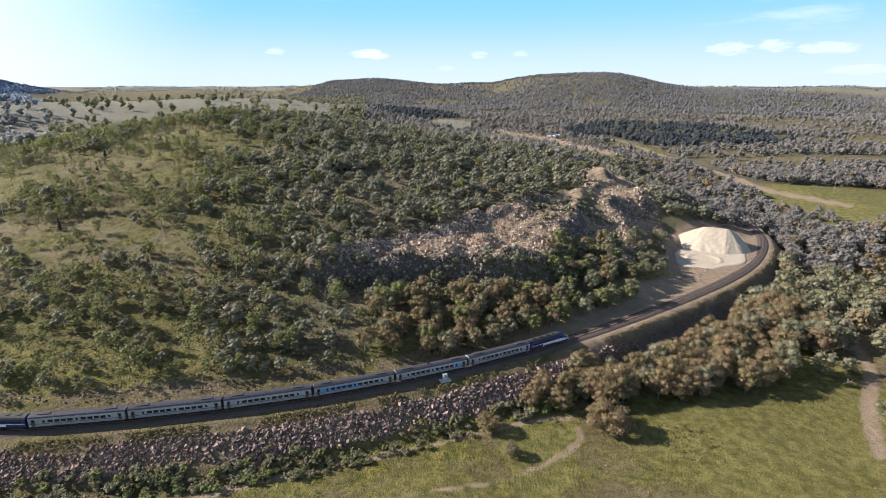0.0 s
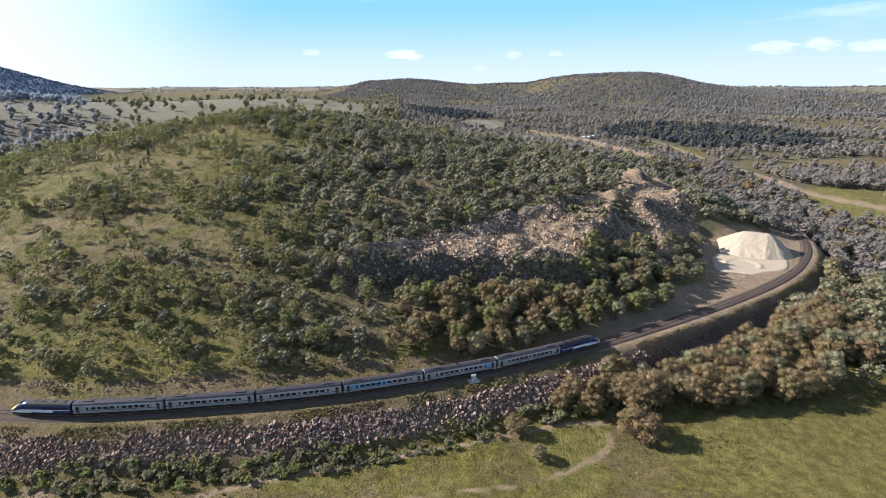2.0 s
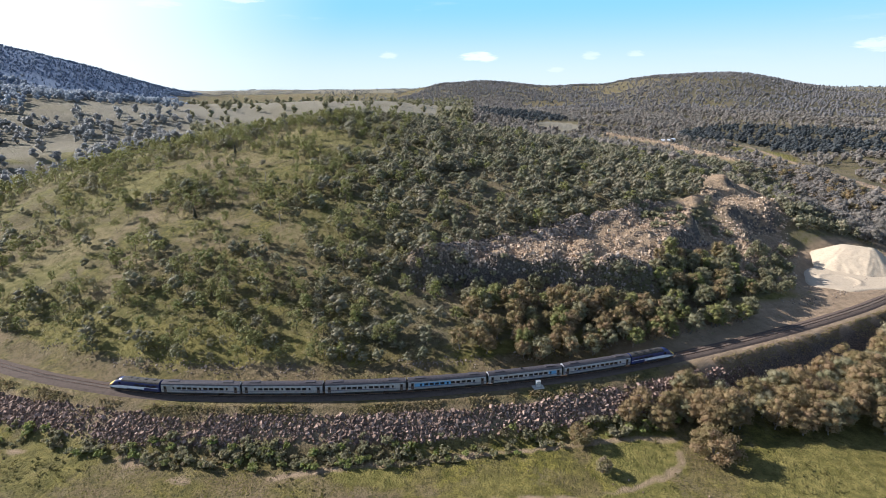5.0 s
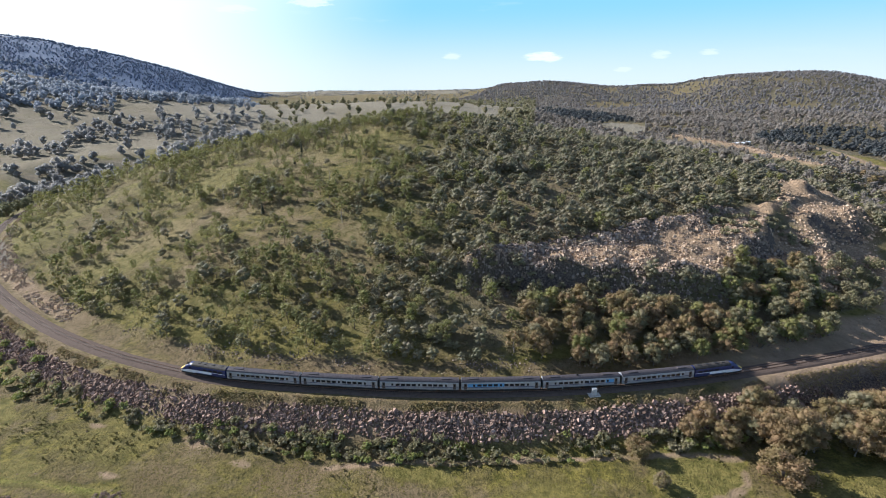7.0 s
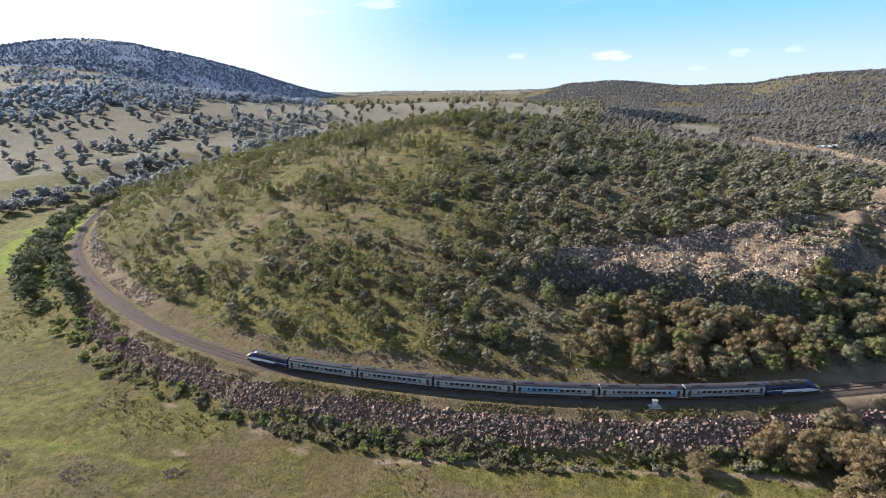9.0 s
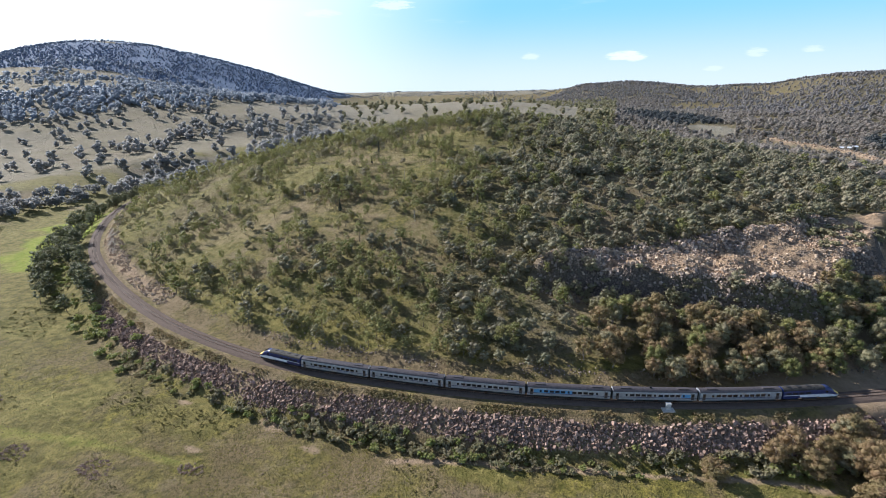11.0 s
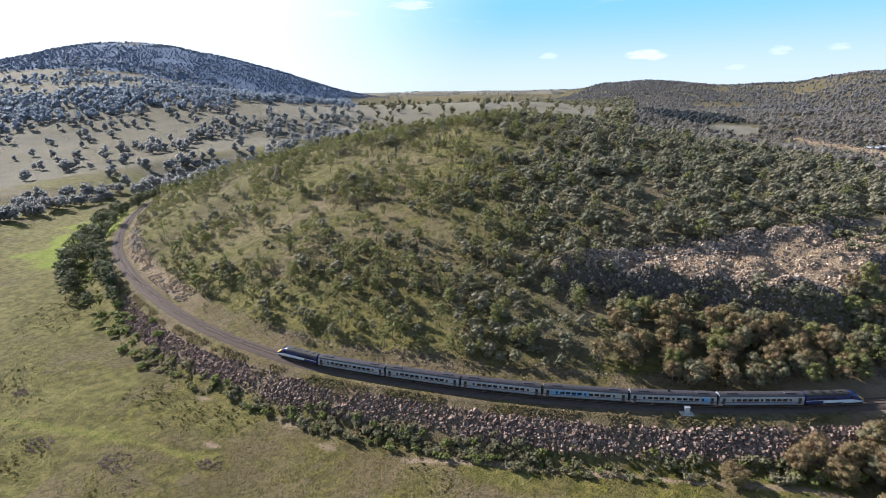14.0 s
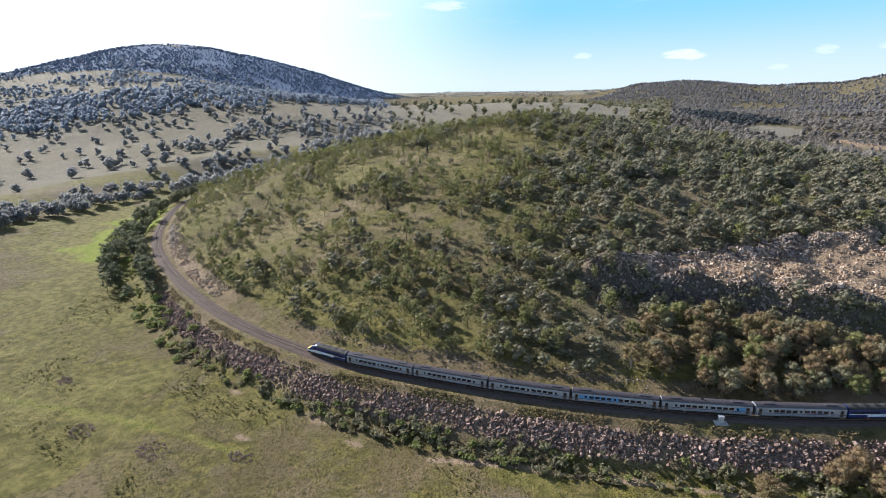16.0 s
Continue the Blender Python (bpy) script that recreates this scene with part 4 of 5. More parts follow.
def power_car():
    """The streamlined locomotive, 17.4 m long, nose towards +x."""
    top = put("power_car", None, label="navy streamlined diesel power car with white sweep and yellow nose", category="locomotive", group="train")
    full = [(-a, b) for a, b in SIDE] + [(-a, b) for a, b in ROOF[1:-1]] + [ROOF[-1]] + [(a, b) for a, b in reversed(ROOF[1:-1])] + [(a, b) for a, b in reversed(SIDE)]
    full = np.array(full)
    # stations along the body: x, width, height of the roof line above the sill
    stations = [(-8.6, 1, 1), (-6, 1, 1), (-3.5, 1, 1), (-1.5, 1, 1), (0.5, 1, 1), (2.5, 1, 1), (4.0, 1, 0.99), (5.2, 0.99, 0.93), (6.1, 0.97, 0.80), (6.9, 0.94, 0.62), (7.6, 0.88, 0.47), (8.2, 0.80, 0.36), (8.6, 0.68, 0.27)]
    bms = {"body": bmesh.new(), "sweep": bmesh.new(), "nose": bmesh.new(), "roof": bmesh.new()}
    rows = [np.stack([np.full(len(full), x), full[:, 0] * w_, 0.95 + (full[:, 1] - 0.95) * h], 1) for x, w_, h in stations]
    def quad(key, pts):
        bm = bms[key]
        bm.faces.new([bm.verts.new(p) for p in pts])
    for i in range(len(rows) - 1):
        for k in range(len(full) - 1):
            pts = (rows[i][k], rows[i + 1][k], rows[i + 1][k + 1], rows[i][k + 1])
            c = np.mean(pts, axis=0)
            low = k <= 1 or k >= len(full) - 3
            if stations[i][0] >= 5.9 and not low and c[2] > 1.5:
                key = "nose" if abs(c[1]) < 1.2 and stations[i][0] > 6.5 else "body"
            elif low and stations[i][0] >= -3.5 and (stations[i][0] > 1 or k in (1, len(full) - 3)):
                key = "sweep"
            elif 3 < k < len(full) - 5 and stations[i][0] < 4.0:
                key = "roof"
            else:
                key = "body"
            quad(key, pts)
    quad("nose", list(rows[-1]))
    quad("body", list(rows[0])[::-1])
    mats = {"body": (NAVY, "navy blue painted body"), "sweep": (WHITE, "white sweep along the lower side"), "nose": (YELLOW, "yellow sloping nose"), "roof": (UNDER, "dark grimy roof")}
    made = {}
    for key, bm in bms.items():
        bmesh.ops.remove_doubles(bm, verts=bm.verts, dist=0.002)
        bmesh.ops.recalc_face_normals(bm, faces=bm.faces)
        made[key] = part(key, bm, mats[key][0], top, mats[key][1])
    # windscreen, leaning back
    bm = boxes((-0.55, 0.55, -1.0, 1.0, -0.02, 0.03, 0.015))
    bmesh.ops.rotate(bm, cent=(0, 0, 0), matrix=Matrix.Rotation(radians(38), 3, "Y"), verts=bm.verts)
    bmesh.ops.translate(bm, vec=(5.75, 0, 3.66), verts=bm.verts)
    part("windscreen", bm, GLASS, made["body"], "dark raked windscreen")
    for side in (-1, 1):
        for x in (-6.9, -5.0, -3.1, -1.2):
            part("side_grille", boxes((x - 0.75, x + 0.75, min(side * 1.42, side * 1.475), max(side * 1.42, side * 1.475), 2.2, 2.85)), BLACK, made["body"])
        part("side_stripe", boxes((-8.5, 3.2, min(side * 1.42, side * 1.472), max(side * 1.42, side * 1.472), 1.95, 2.1)), WHITE, made["body"])
        part("cab_window", boxes((4.2, 4.9, min(side * 1.38, side * 1.45), max(side * 1.38, side * 1.45), 2.35, 2.95)), GLASS, made["body"])
        part("headlight", boxes((8.3, 8.5, min(side * 0.45, side * 0.75), max(side * 0.45, side * 0.75), 1.55, 1.7)), WHITE, made["nose"])
    for x in (-6.5, -3.5, -0.5):
        part("roof_fan", cylinder(x, 0, 4.1, 0.62, 0.14, "Z"), BLACK, made["roof"])
    part("exhaust", boxes((1.2, 2.2, -0.4, 0.4, 4.0, 4.2, 0.04)), UNDER, made["roof"])
    part("underframe", boxes((-8.3, 7.0, -1.2, 1.2, 0.82, 1.0), (-2.0, 2.0, -1.25, 1.25, 0.35, 0.9, 0.04), (6.6, 8.3, -1.15, 1.15, 0.35, 0.98, 0.08)), UNDER, top)
    bogie(top, -5.4), bogie(top, 5.0)
    return top


def on_rails(ob, s, half, forward=-1):
    """Stands a vehicle on the track with its bogies on the centre line."""
    a, _ = track_at(s - half)
    b, _ = track_at(s + half)
    d = (b - a) * forward
    ob.matrix_basis = Matrix.Translation(((a[0] + b[0]) / 2, (a[1] + b[1]) / 2, RAIL_Z)) @ Matrix.Rotation(math.atan2(d[1], d[0]), 4, "Z")


def build_train():
    head = TRACK_S[np.argmin(np.hypot(TRACK[:, 0] + 127, TRACK[:, 1] - 119.7))]
    lead = power_car()
    on_rails(lead, head + 8.7, 5.2)
    plain_car = passenger_car("silver-grey passenger car with navy stripe and dark windows")
    blue_car = passenger_car("silver passenger car with sky-blue vinyl over half its windows", ((-1.0, 9.9),))
    patch_car = passenger_car("silver passenger car with a sky-blue patch beside one door", ((-9.9, -7.4),))
    s = head + 17.4 + 12.1
    order = [plain_car, None, None, blue_car, patch_car, None]
    for k, car in enumerate(order):
        if car is None:
            car = copy_thing(plain_car, Matrix.Identity(4))
        on_rails(car, s, 8.5)
        s += 24.2
    tail = copy_thing(lead, Matrix.Identity(4))
    on_rails(tail, s - 12.1 + 8.7, 5.2, 1)


build_train()


# ---- lineside things ----
CONCRETE = plain("concrete_pale", (0.48, 0.45, 0.40), 0.9, 0.0, 0.12, 2.0, (0.3, 0.26, 0.2))
CABINET = plain("cabinet_grey_paint", (0.55, 0.57, 0.58), 0.45, 0.2, 0.08, 2.0, (0.3, 0.27, 0.22))
TIN = plain("weathered_tin", (0.62, 0.62, 0.62), 0.4, 0.6, 0.1, 1.0, (0.4, 0.35, 0.3))
POLE_WOOD = plain("pole_timber", (0.30, 0.25, 0.19), 0.9, 0.0, 0.2, 2.0)


def equipment_cabinet(x, y, turn):
    top = put("equipment_cabinet", None, label="grey lineside equipment cabinet on a concrete platform", category="cabinet")
    z = ground_z(x, y)
    top.location, top.rotation_euler = (x, y, z), (0, 0, turn)
    part("platform", boxes((-1.7, 1.7, -1.2, 1.2, -0.9, 0.25, 0.03)), CONCRETE, top, "pale concrete platform")
    body = part("body", boxes((-0.65, 0.65, -0.45, 0.45, 0.25, 2.1, 0.03)), CABINET, top)
    part("roof", boxes((-0.75, 0.75, -0.55, 0.55, 2.1, 2.2, 0.02)), TIN, top)
    for a, b in ((-0.6, -0.02), (0.02, 0.6)):
        door = part("door", boxes((a, b, -0.475, -0.44, 0.35, 2.0, 0.008)), CABINET, body)
        part("handle", boxes(((a + b) / 2 - 0.03, (a + b) / 2 + 0.03, -0.51, -0.47, 1.1, 1.3)), BLACK, door)


def signal_post(x, y, turn):
    top = put("railway_signal", None, label="slim railway signal post with ladder and dark signal head", category="railway signal")
    top.location, top.rotation_euler = (x, y, ground_z(x, y)), (0, 0, turn)
    part("base", boxes((-0.5, 0.5, -0.5, 0.5, -0.5, 0.3, 0.03)), CONCRETE, top)
    part("post", cylinder(0, 0, 2.6, 0.09, 4.8, "Z", 10), CABINET, top)
    head = part("signal_head", boxes((-0.3, 0.3, -0.12, 0.12, 3.9, 5.1, 0.05)), BLACK, top)
    for z in (4.25, 4.75):
        part("lens_hood", cylinder(0, -0.2, z, 0.13, 0.2, "Y", 12), BLACK, head)
    lad = part("ladder", boxes((-0.25, -0.2, 0.25, 0.3, 0.2, 3.9), (0.2, 0.25, 0.25, 0.3, 0.2, 3.9)), CABINET, top)
    for k in range(10):
        part("rung", boxes((-0.2, 0.2, 0.26, 0.29, 0.5 + 0.34 * k, 0.53 + 0.34 * k)), CABINET, lad)
    part("step_platform", boxes((-0.5, 0.5, -0.35, 0.5, 0.3, 0.36)), CABINET, top)


def marker_post(x, y):
    top = put("marker_post", None, label="small white lineside marker post", category="post", group="marker posts")
    top.location = (x, y, ground_z(x, y))
    part("post", boxes((-0.07, 0.07, -0.07, 0.07, -0.3, 1.1, 0.01)), WHITE, top)
    part("plate", boxes((-0.2, 0.2, -0.1, -0.07, 0.7, 1.15, 0.01)), WHITE, top)


def power_pole(x, y, turn):
    top = put("power_pole", None, label="weathered timber power pole with one crossarm", category="power pole", group="power poles")
    top.location, top.rotation_euler = (x, y, ground_z(x, y)), (0, 0, turn)
    bm = bmesh.new()
    bmesh.ops.create_cone(bm, cap_ends=True, segments=8, radius1=0.22, radius2=0.14, depth=13.0, matrix=Matrix.Translation((0, 0, 6.0)))
    part("pole", bm, POLE_WOOD, top)
    arm = part("crossarm", boxes((-1.2, 1.2, -0.08, 0.08, 11.6, 11.8)), POLE_WOOD, top)
    for x_ in (-1.05, 0.0, 1.05):
        part("insulator", cylinder(x_, 0, 11.95, 0.07, 0.3, "Z", 8), CONCRETE, arm)


def farm_shed(x, y, turn, wide, deep, label):
    top = put("farm_shed", None, label=label, category="shed", group="farm sheds")
    top.location, top.rotation_euler = (x, y, ground_z(x, y)), (0, 0, turn)
    h = 4.0
    part("wall", boxes((-wide / 2, wide / 2, -deep / 2, -deep / 2 + 0.15, -0.6, h), (-wide / 2, wide / 2, deep / 2 - 0.15, deep / 2, -0.6, h), (-wide / 2, -wide / 2 + 0.15, -deep / 2, deep / 2, -0.6, h), (wide / 2 - 0.15, wide / 2, -deep / 2, deep / 2, -0.6, h)), TIN, top)
    bm = swept([(deep / 2 + 0.5, h), (0.0, h + 1.6)], -wide / 2 - 0.5, wide / 2 + 0.5)
    bmesh.ops.solidify(bm, geom=bm.faces, thickness=0.12)
    part("roof", bm, WHITE, top, "pale metal roof")
    part("door", boxes((-1.8, 1.8, -deep / 2 - 0.06, -deep / 2 - 0.01, -0.3, 3.3)), UNDER, top)


equipment_cabinet(0.6, 144.6, 0.42)
signal_post(-4.6, 146.3, 0.42)
for x_, y_ in ((-17.6, 141.5), (13.8, 157.5), (-8.5, 144.6)):
    marker_post(x_, y_)
for x_, y_ in ((317, 547), (352, 470), (292, 640)):
    power_pole(x_, y_, 0.5)
farm_shed(191, 955, 0.3, 16, 9, "small farm shed with a pale metal roof")
farm_shed(206, 975, 0.4, 10, 7, "low pale-roofed farm building among the trees")


# ---- trees ----
def sprays(rng, blobs, count, size, coarse=False):
    """Kite-shaped sprays of leaves over the outside of a tree's clumps: (count, 4, 3)."""
    b = np.array(blobs)
    weight = b[:, 3] * b[:, 4] + b[:, 4] * b[:, 5]
    k = rng.choice(len(b), count, p=weight / weight.sum())
    d = rng.normal(size=(count, 3))
    d[:, 2] = np.where(d[:, 2] < -0.5, -d[:, 2], d[:, 2])
    d /= np.linalg.norm(d, axis=1)[:, None]
    c = b[k, :3] + d * b[k, 3:6] * (0.68 + 0.46 * rng.random((count, 1)))
    nrm = d + rng.normal(0, 0.55, (count, 3)) + np.array([0, 0, 0.2])
    nrm /= np.linalg.norm(nrm, axis=1)[:, None]
    t = np.cross(nrm, rng.normal(size=(count, 3)))
    t /= np.linalg.norm(t, axis=1)[:, None]
    u = np.cross(nrm, t)
    s = size * rng.uniform(0.65, 1.3, (count, 1))
    if coarse:
        s = s * 1.25
        return np.stack([c - t * s * 0.55 - u * s * 0.2, c + t * s * 0.55 - u * s * rng.uniform(0.05, 0.3, (count, 1)), c + u * s * 0.5 + nrm * s * 0.15], 1)
    return np.stack([c - t * s * 0.6, c - u * s * 0.34 + t * s * rng.uniform(-0.1, 0.25, (count, 1)), c + t * s * 0.6,
                     c + u * s * 0.38 + t * s * rng.uniform(-0.25, 0.2, (count, 1)) + nrm * s * 0.12], 1)


def ball(level):
    """An icosphere's corners and triangles."""
    bm = bmesh.new()
    bmesh.ops.create_icosphere(bm, subdivisions=level, radius=1.0)
    bm.verts.index_update()
    v = np.array([q.co for q in bm.verts])
    f = np.array([[q.index for q in face.verts] for face in bm.faces])
    bm.free()
    return v, f


EIGHT = np.array([(1, 0, 0), (-1, 0, 0), (0, 1, 0), (0, -1, 0), (0, 0, 1), (0, 0, -1)], float)
BALLS = {0: (EIGHT, np.array([(0, 2, 4), (2, 1, 4), (1, 3, 4), (3, 0, 4), (2, 0, 5), (1, 2, 5), (3, 1, 5), (0, 3, 5)])), 1: ball(1)}


def cores(rng, blobs, level, fill):
    """The dense, uneven inside of each leafy clump."""
    v, f = BALLS[level]
    vs, fs = [], []
    for k, q in enumerate(blobs):
        rough = rng.uniform(0.72, 1.2, (len(v), 1))
        vs.append(v * rough * np.array(q[3:6]) * fill + np.array(q[:3]))
        fs.append(f + k * len(v))
    return np.vstack(vs), np.vstack(fs)


def tube(points, radii, sides=6):
    """A tapered limb through points."""
    p = np.array(points, float)
    vs, fs = [], []
    for i, (q, r) in enumerate(zip(p, radii)):
        d = p[min(i + 1, len(p) - 1)] - p[max(i - 1, 0)]
        d /= np.linalg.norm(d)
        a = np.cross(d, (0.3, 0.9, 0.1))
        a /= np.linalg.norm(a)
        b = np.cross(d, a)
        ang = np.arange(sides) * 2 * math.pi / sides
        vs.append(q + r * (np.cos(ang)[:, None] * a + np.sin(ang)[:, None] * b))
        if i:
            j = np.arange(sides)
            fs.append(np.stack([(i - 1) * sides + j, (i - 1) * sides + (j + 1) % sides, i * sides + (j + 1) % sides, i * sides + j], 1))
    return np.vstack(vs), np.vstack(fs)


# style: height, trunk share, crown half-width, number of clumps, clump size, trunk radius
STYLES = {
    "gum": (9.0, 0.20, 2.5, 11, 1.35, 0.16),
    "round": (8.2, 0.10, 3.3, 19, 1.38, 0.2),
    "spreading": (6.8, 0.06, 4.3, 30, 1.35, 0.22),
    "dome": (7.6, 0.16, 3.4, 8, 2.1, 0.2),
    "open": (8.0, 0.34, 2.3, 7, 1.05, 0.12),
    "far": (7.4, 0.10, 2.9, 4, 2.5, 0.2),
    "speck": (7.4, 0.10, 2.0, 2, 2.9, 0.2),
    "shrub": (2.2, 0.05, 1.3, 6, 0.75, 0.05),
    "cone": (9.0, 0.06, 1.1, 7, 1.0, 0.14),
}


def tree_shape(rng, style, count, size, limbs=True):
    """Leaf sprays and limbs of one tree standing at the origin."""
    h, share, half, clumps, r, trunk = STYLES[style]
    blobs, tips = [], []
    lean = rng.normal(0, 0.06, 2) * h
    for k in range(clumps):
        if style == "cone":
            f = k / (clumps - 1)
            blobs.append((0, 0, h * (0.12 + 0.80 * f), half * (1.1 - f), half * (1.1 - f), h * 0.11))
            continue
        a = k * 2.4 + rng.uniform(-0.5, 0.5)
        level = 0.92 - 1.62 * (k + 0.5) / clumps + rng.uniform(-0.12, 0.12)
        rad = (half - 0.45 * r) * math.sqrt(max(0.05, 1 - level * level)) * rng.uniform(0.6, 1.08)
        z = h * share + h * (1 - share) * 0.5 * (1 + 0.86 * level) - 0.2 * r
        if style == "shrub":
            z = h * rng.uniform(0.25, 0.6)
        rr = r * rng.uniform(0.7, 1.2)
        x, y = rad * math.cos(a) + lean[0], rad * math.sin(a) + lean[1]
        blobs.append((x, y, z, rr, rr, rr * rng.uniform(0.65, 0.9)))
        tips.append((x, y, z - rr * 0.2))
    leaves = sprays(rng, blobs, count, size, not limbs)
    cv, cf = cores(rng, blobs, 1 if limbs else 0, {"gum": 0.62, "open": 0.4, "cone": 0.8, "far": 0.95, "speck": 1.1, "round": 0.68, "spreading": 0.6}.get(style, 0.74))
    fork = np.array([lean[0] * 0.5, lean[1] * 0.5, h * max(share, 0.16) * 1.1])
    top = np.array([lean[0], lean[1], h * (0.75 if style != "cone" else 0.95)])
    if not limbs:
        v, f = tube([(0, 0, -0.4), fork, top], [trunk * 1.2, trunk * 0.8, trunk * 0.3], 3)
        return leaves, v, f, cv, cf
    v, f = tube([(0, 0, -0.4), fork * 0.5 + rng.normal(0, 0.03, 3) * h * 0.3, fork, top], [trunk * 1.25, trunk, trunk * 0.8, trunk * 0.22], 6)
    if style != "cone":
        for tip in tips[::2]:
            mid = fork * 0.45 + np.array(tip) * 0.55 + np.array([0, 0, -0.25])
            v2, f2 = tube([fork * rng.uniform(0.8, 1.05), mid, tip], [trunk * 0.5, trunk * 0.3, trunk * 0.1], 4)
            f = np.vstack([f, f2 + len(v)])
            v = np.vstack([v, v2])
    return leaves, v, f, cv, cf


SHAPES = {}


def shapes_for(style, count, size, limbs, variants=6):
    key = (style, count, size, limbs)
    if key not in SHAPES:
        rng = np.random.default_rng(abs(sum(ord(c) for c in style) * 31 + count))
        SHAPES[key] = [tree_shape(rng, style, count, size, limbs) for _ in range(variants)]
    return SHAPES[key]


def grove(name, x, y, scale, style, leaf, bark, label, seed, count, size, category="trees", sink=0.0, trunks=True, core=True):
    """Many trees joined into one."""
    if not len(x):
        return
    rng = np.random.default_rng(seed)
    shapes = shapes_for(style, count, size, False)
    pick, turn = rng.integers(0, len(shapes), len(x)), rng.uniform(0, 6.28, len(x))
    z = height(x, y) - sink
    tall = scale * rng.uniform(0.85, 1.2, len(x))
    lv, cvs, cfs, tv, tf, base, cbase = [], [], [], [], [], 0, 0
    for k, (leaves, v, f, cv, cf) in enumerate(shapes):
        m = np.where(pick == k)[0]
        if not len(m):
            continue
        c, s = np.cos(turn[m])[:, None], np.sin(turn[m])[:, None]

        def placed(p):
            px, py, pz = p[:, 0][None], p[:, 1][None], p[:, 2][None]
            return np.stack([(px * c - py * s) * scale[m][:, None] + x[m][:, None], (px * s + py * c) * scale[m][:, None] + y[m][:, None],
                             pz * tall[m][:, None] + z[m][:, None]], -1)
        lv.append(placed(leaves.reshape(-1, 3)).reshape(-1, 3))
        if trunks:
            t = placed(v)
            tf.append((f[None] + (np.arange(len(m)) * len(v))[:, None, None] + base).reshape(-1, f.shape[1]))
            base += t.shape[0] * t.shape[1]
            tv.append(t.reshape(-1, 3))
        if core:
            t = placed(cv)
            cfs.append((cf[None] + (np.arange(len(m)) * len(cv))[:, None, None] + cbase).reshape(-1, 3))
            cbase += t.shape[0] * t.shape[1]
            cvs.append(t.reshape(-1, 3))
    verts, faces, slots, shade, base = [], [], [], [], 0
    for vs, fs, slot, soft in ((tv, tf, 0, False), (cvs, cfs, 1, True), (lv, None, 1, False)):
        if not vs:
            continue
        vs = np.vstack(vs)
        fs = np.vstack(fs) if fs else np.arange(len(vs)).reshape(-1, 3)
        verts.append(vs), faces.append(fs + base), slots.append(slot), shade.append(soft)
        base += len(vs)
    put(name, mesh_of(name, np.vstack(verts), faces, [bark, leaf], slots, shade), label=label, category=category, kind="stuff")


SINGLE = {}


def single_tree(x, y, scale, style, leaf, bark, label, rng, group="", count=1100, size=0.36, name="tree", category="tree"):
    """One tree as a thing of its own, with trunk and crown."""
    key = (style, leaf.name, count)
    if key not in SINGLE:
        made = []
        for leaves, v, f, cv, cf in shapes_for(style, count, size, True, 5):
            lv = leaves.reshape(-1, 3)
            made.append((mesh_of("crown", np.vstack([cv, lv]), [cf, np.arange(len(lv)).reshape(-1, 4) + len(cv)], [leaf], [0, 0], [True, False]), mesh_of("trunk", v, [f], [bark], smooth_shade=True)))
        SINGLE[key] = made
    crown, trunk = SINGLE[key][rng.integers(0, 5)]
    z = ground_z(x, y)
    top = put(name, None, label=label, category=category, group=group)
    top.location, top.rotation_euler, top.scale = (x, y, z), (0, 0, rng.uniform(0, 6.28)), (scale, scale, scale * rng.uniform(0.88, 1.15))
    put("trunk", trunk, top)
    put("crown", crown, top)
    return top


def strew(rng, box, peak, density):
    """Random places in a rectangle, at most peak to the square metre, thinned by density(x, y)."""
    x0, x1, y0, y1 = box
    n = int((x1 - x0) * (y1 - y0) * peak)
    x, y = rng.uniform(x0, x1, n), rng.uniform(y0, y1, n)
    keep = rng.random(n) * peak < density(x, y)
    return x[keep], y[keep]


def inside_hill(x, y, s):
    return ((s < 0) & (s > -199)) | (np.hypot(x + 130, y - 400) < 210) & (np.abs(s) > 198)


def clear(x, y):
    """1 where trees may stand: off the quarry, spoil, yard, tracks and road."""
    ok = (quarry_mask(x, y) > 1.06) & (spoil_mask(x, y) > 0.95) & (pad_mask(x, y) > 1.1) & (slope_mask(x, y) > 0.95)
    for line, half in PATH_LINES:
        g, _ = line_distance(x, y, line, 12)
        ok &= np.abs(g) > half + 1.5
    g, _ = line_distance(x, y, ROAD, 40)
    ok &= np.abs(g) > 20
    g, _ = line_distance(x, y, CUTTING, 40)
    ok &= (np.abs(g) > 16) & ((g > -40) | (g < -36))
    ok &= (np.abs(y - 198 - 0.1 * x) > 4.5) | (x < -42) | (x > 48)
    return ok & (np.hypot(x - 157, y - 292) > 26) & (np.hypot((x - 122) / 44, (y - 282) / 34) > 1)


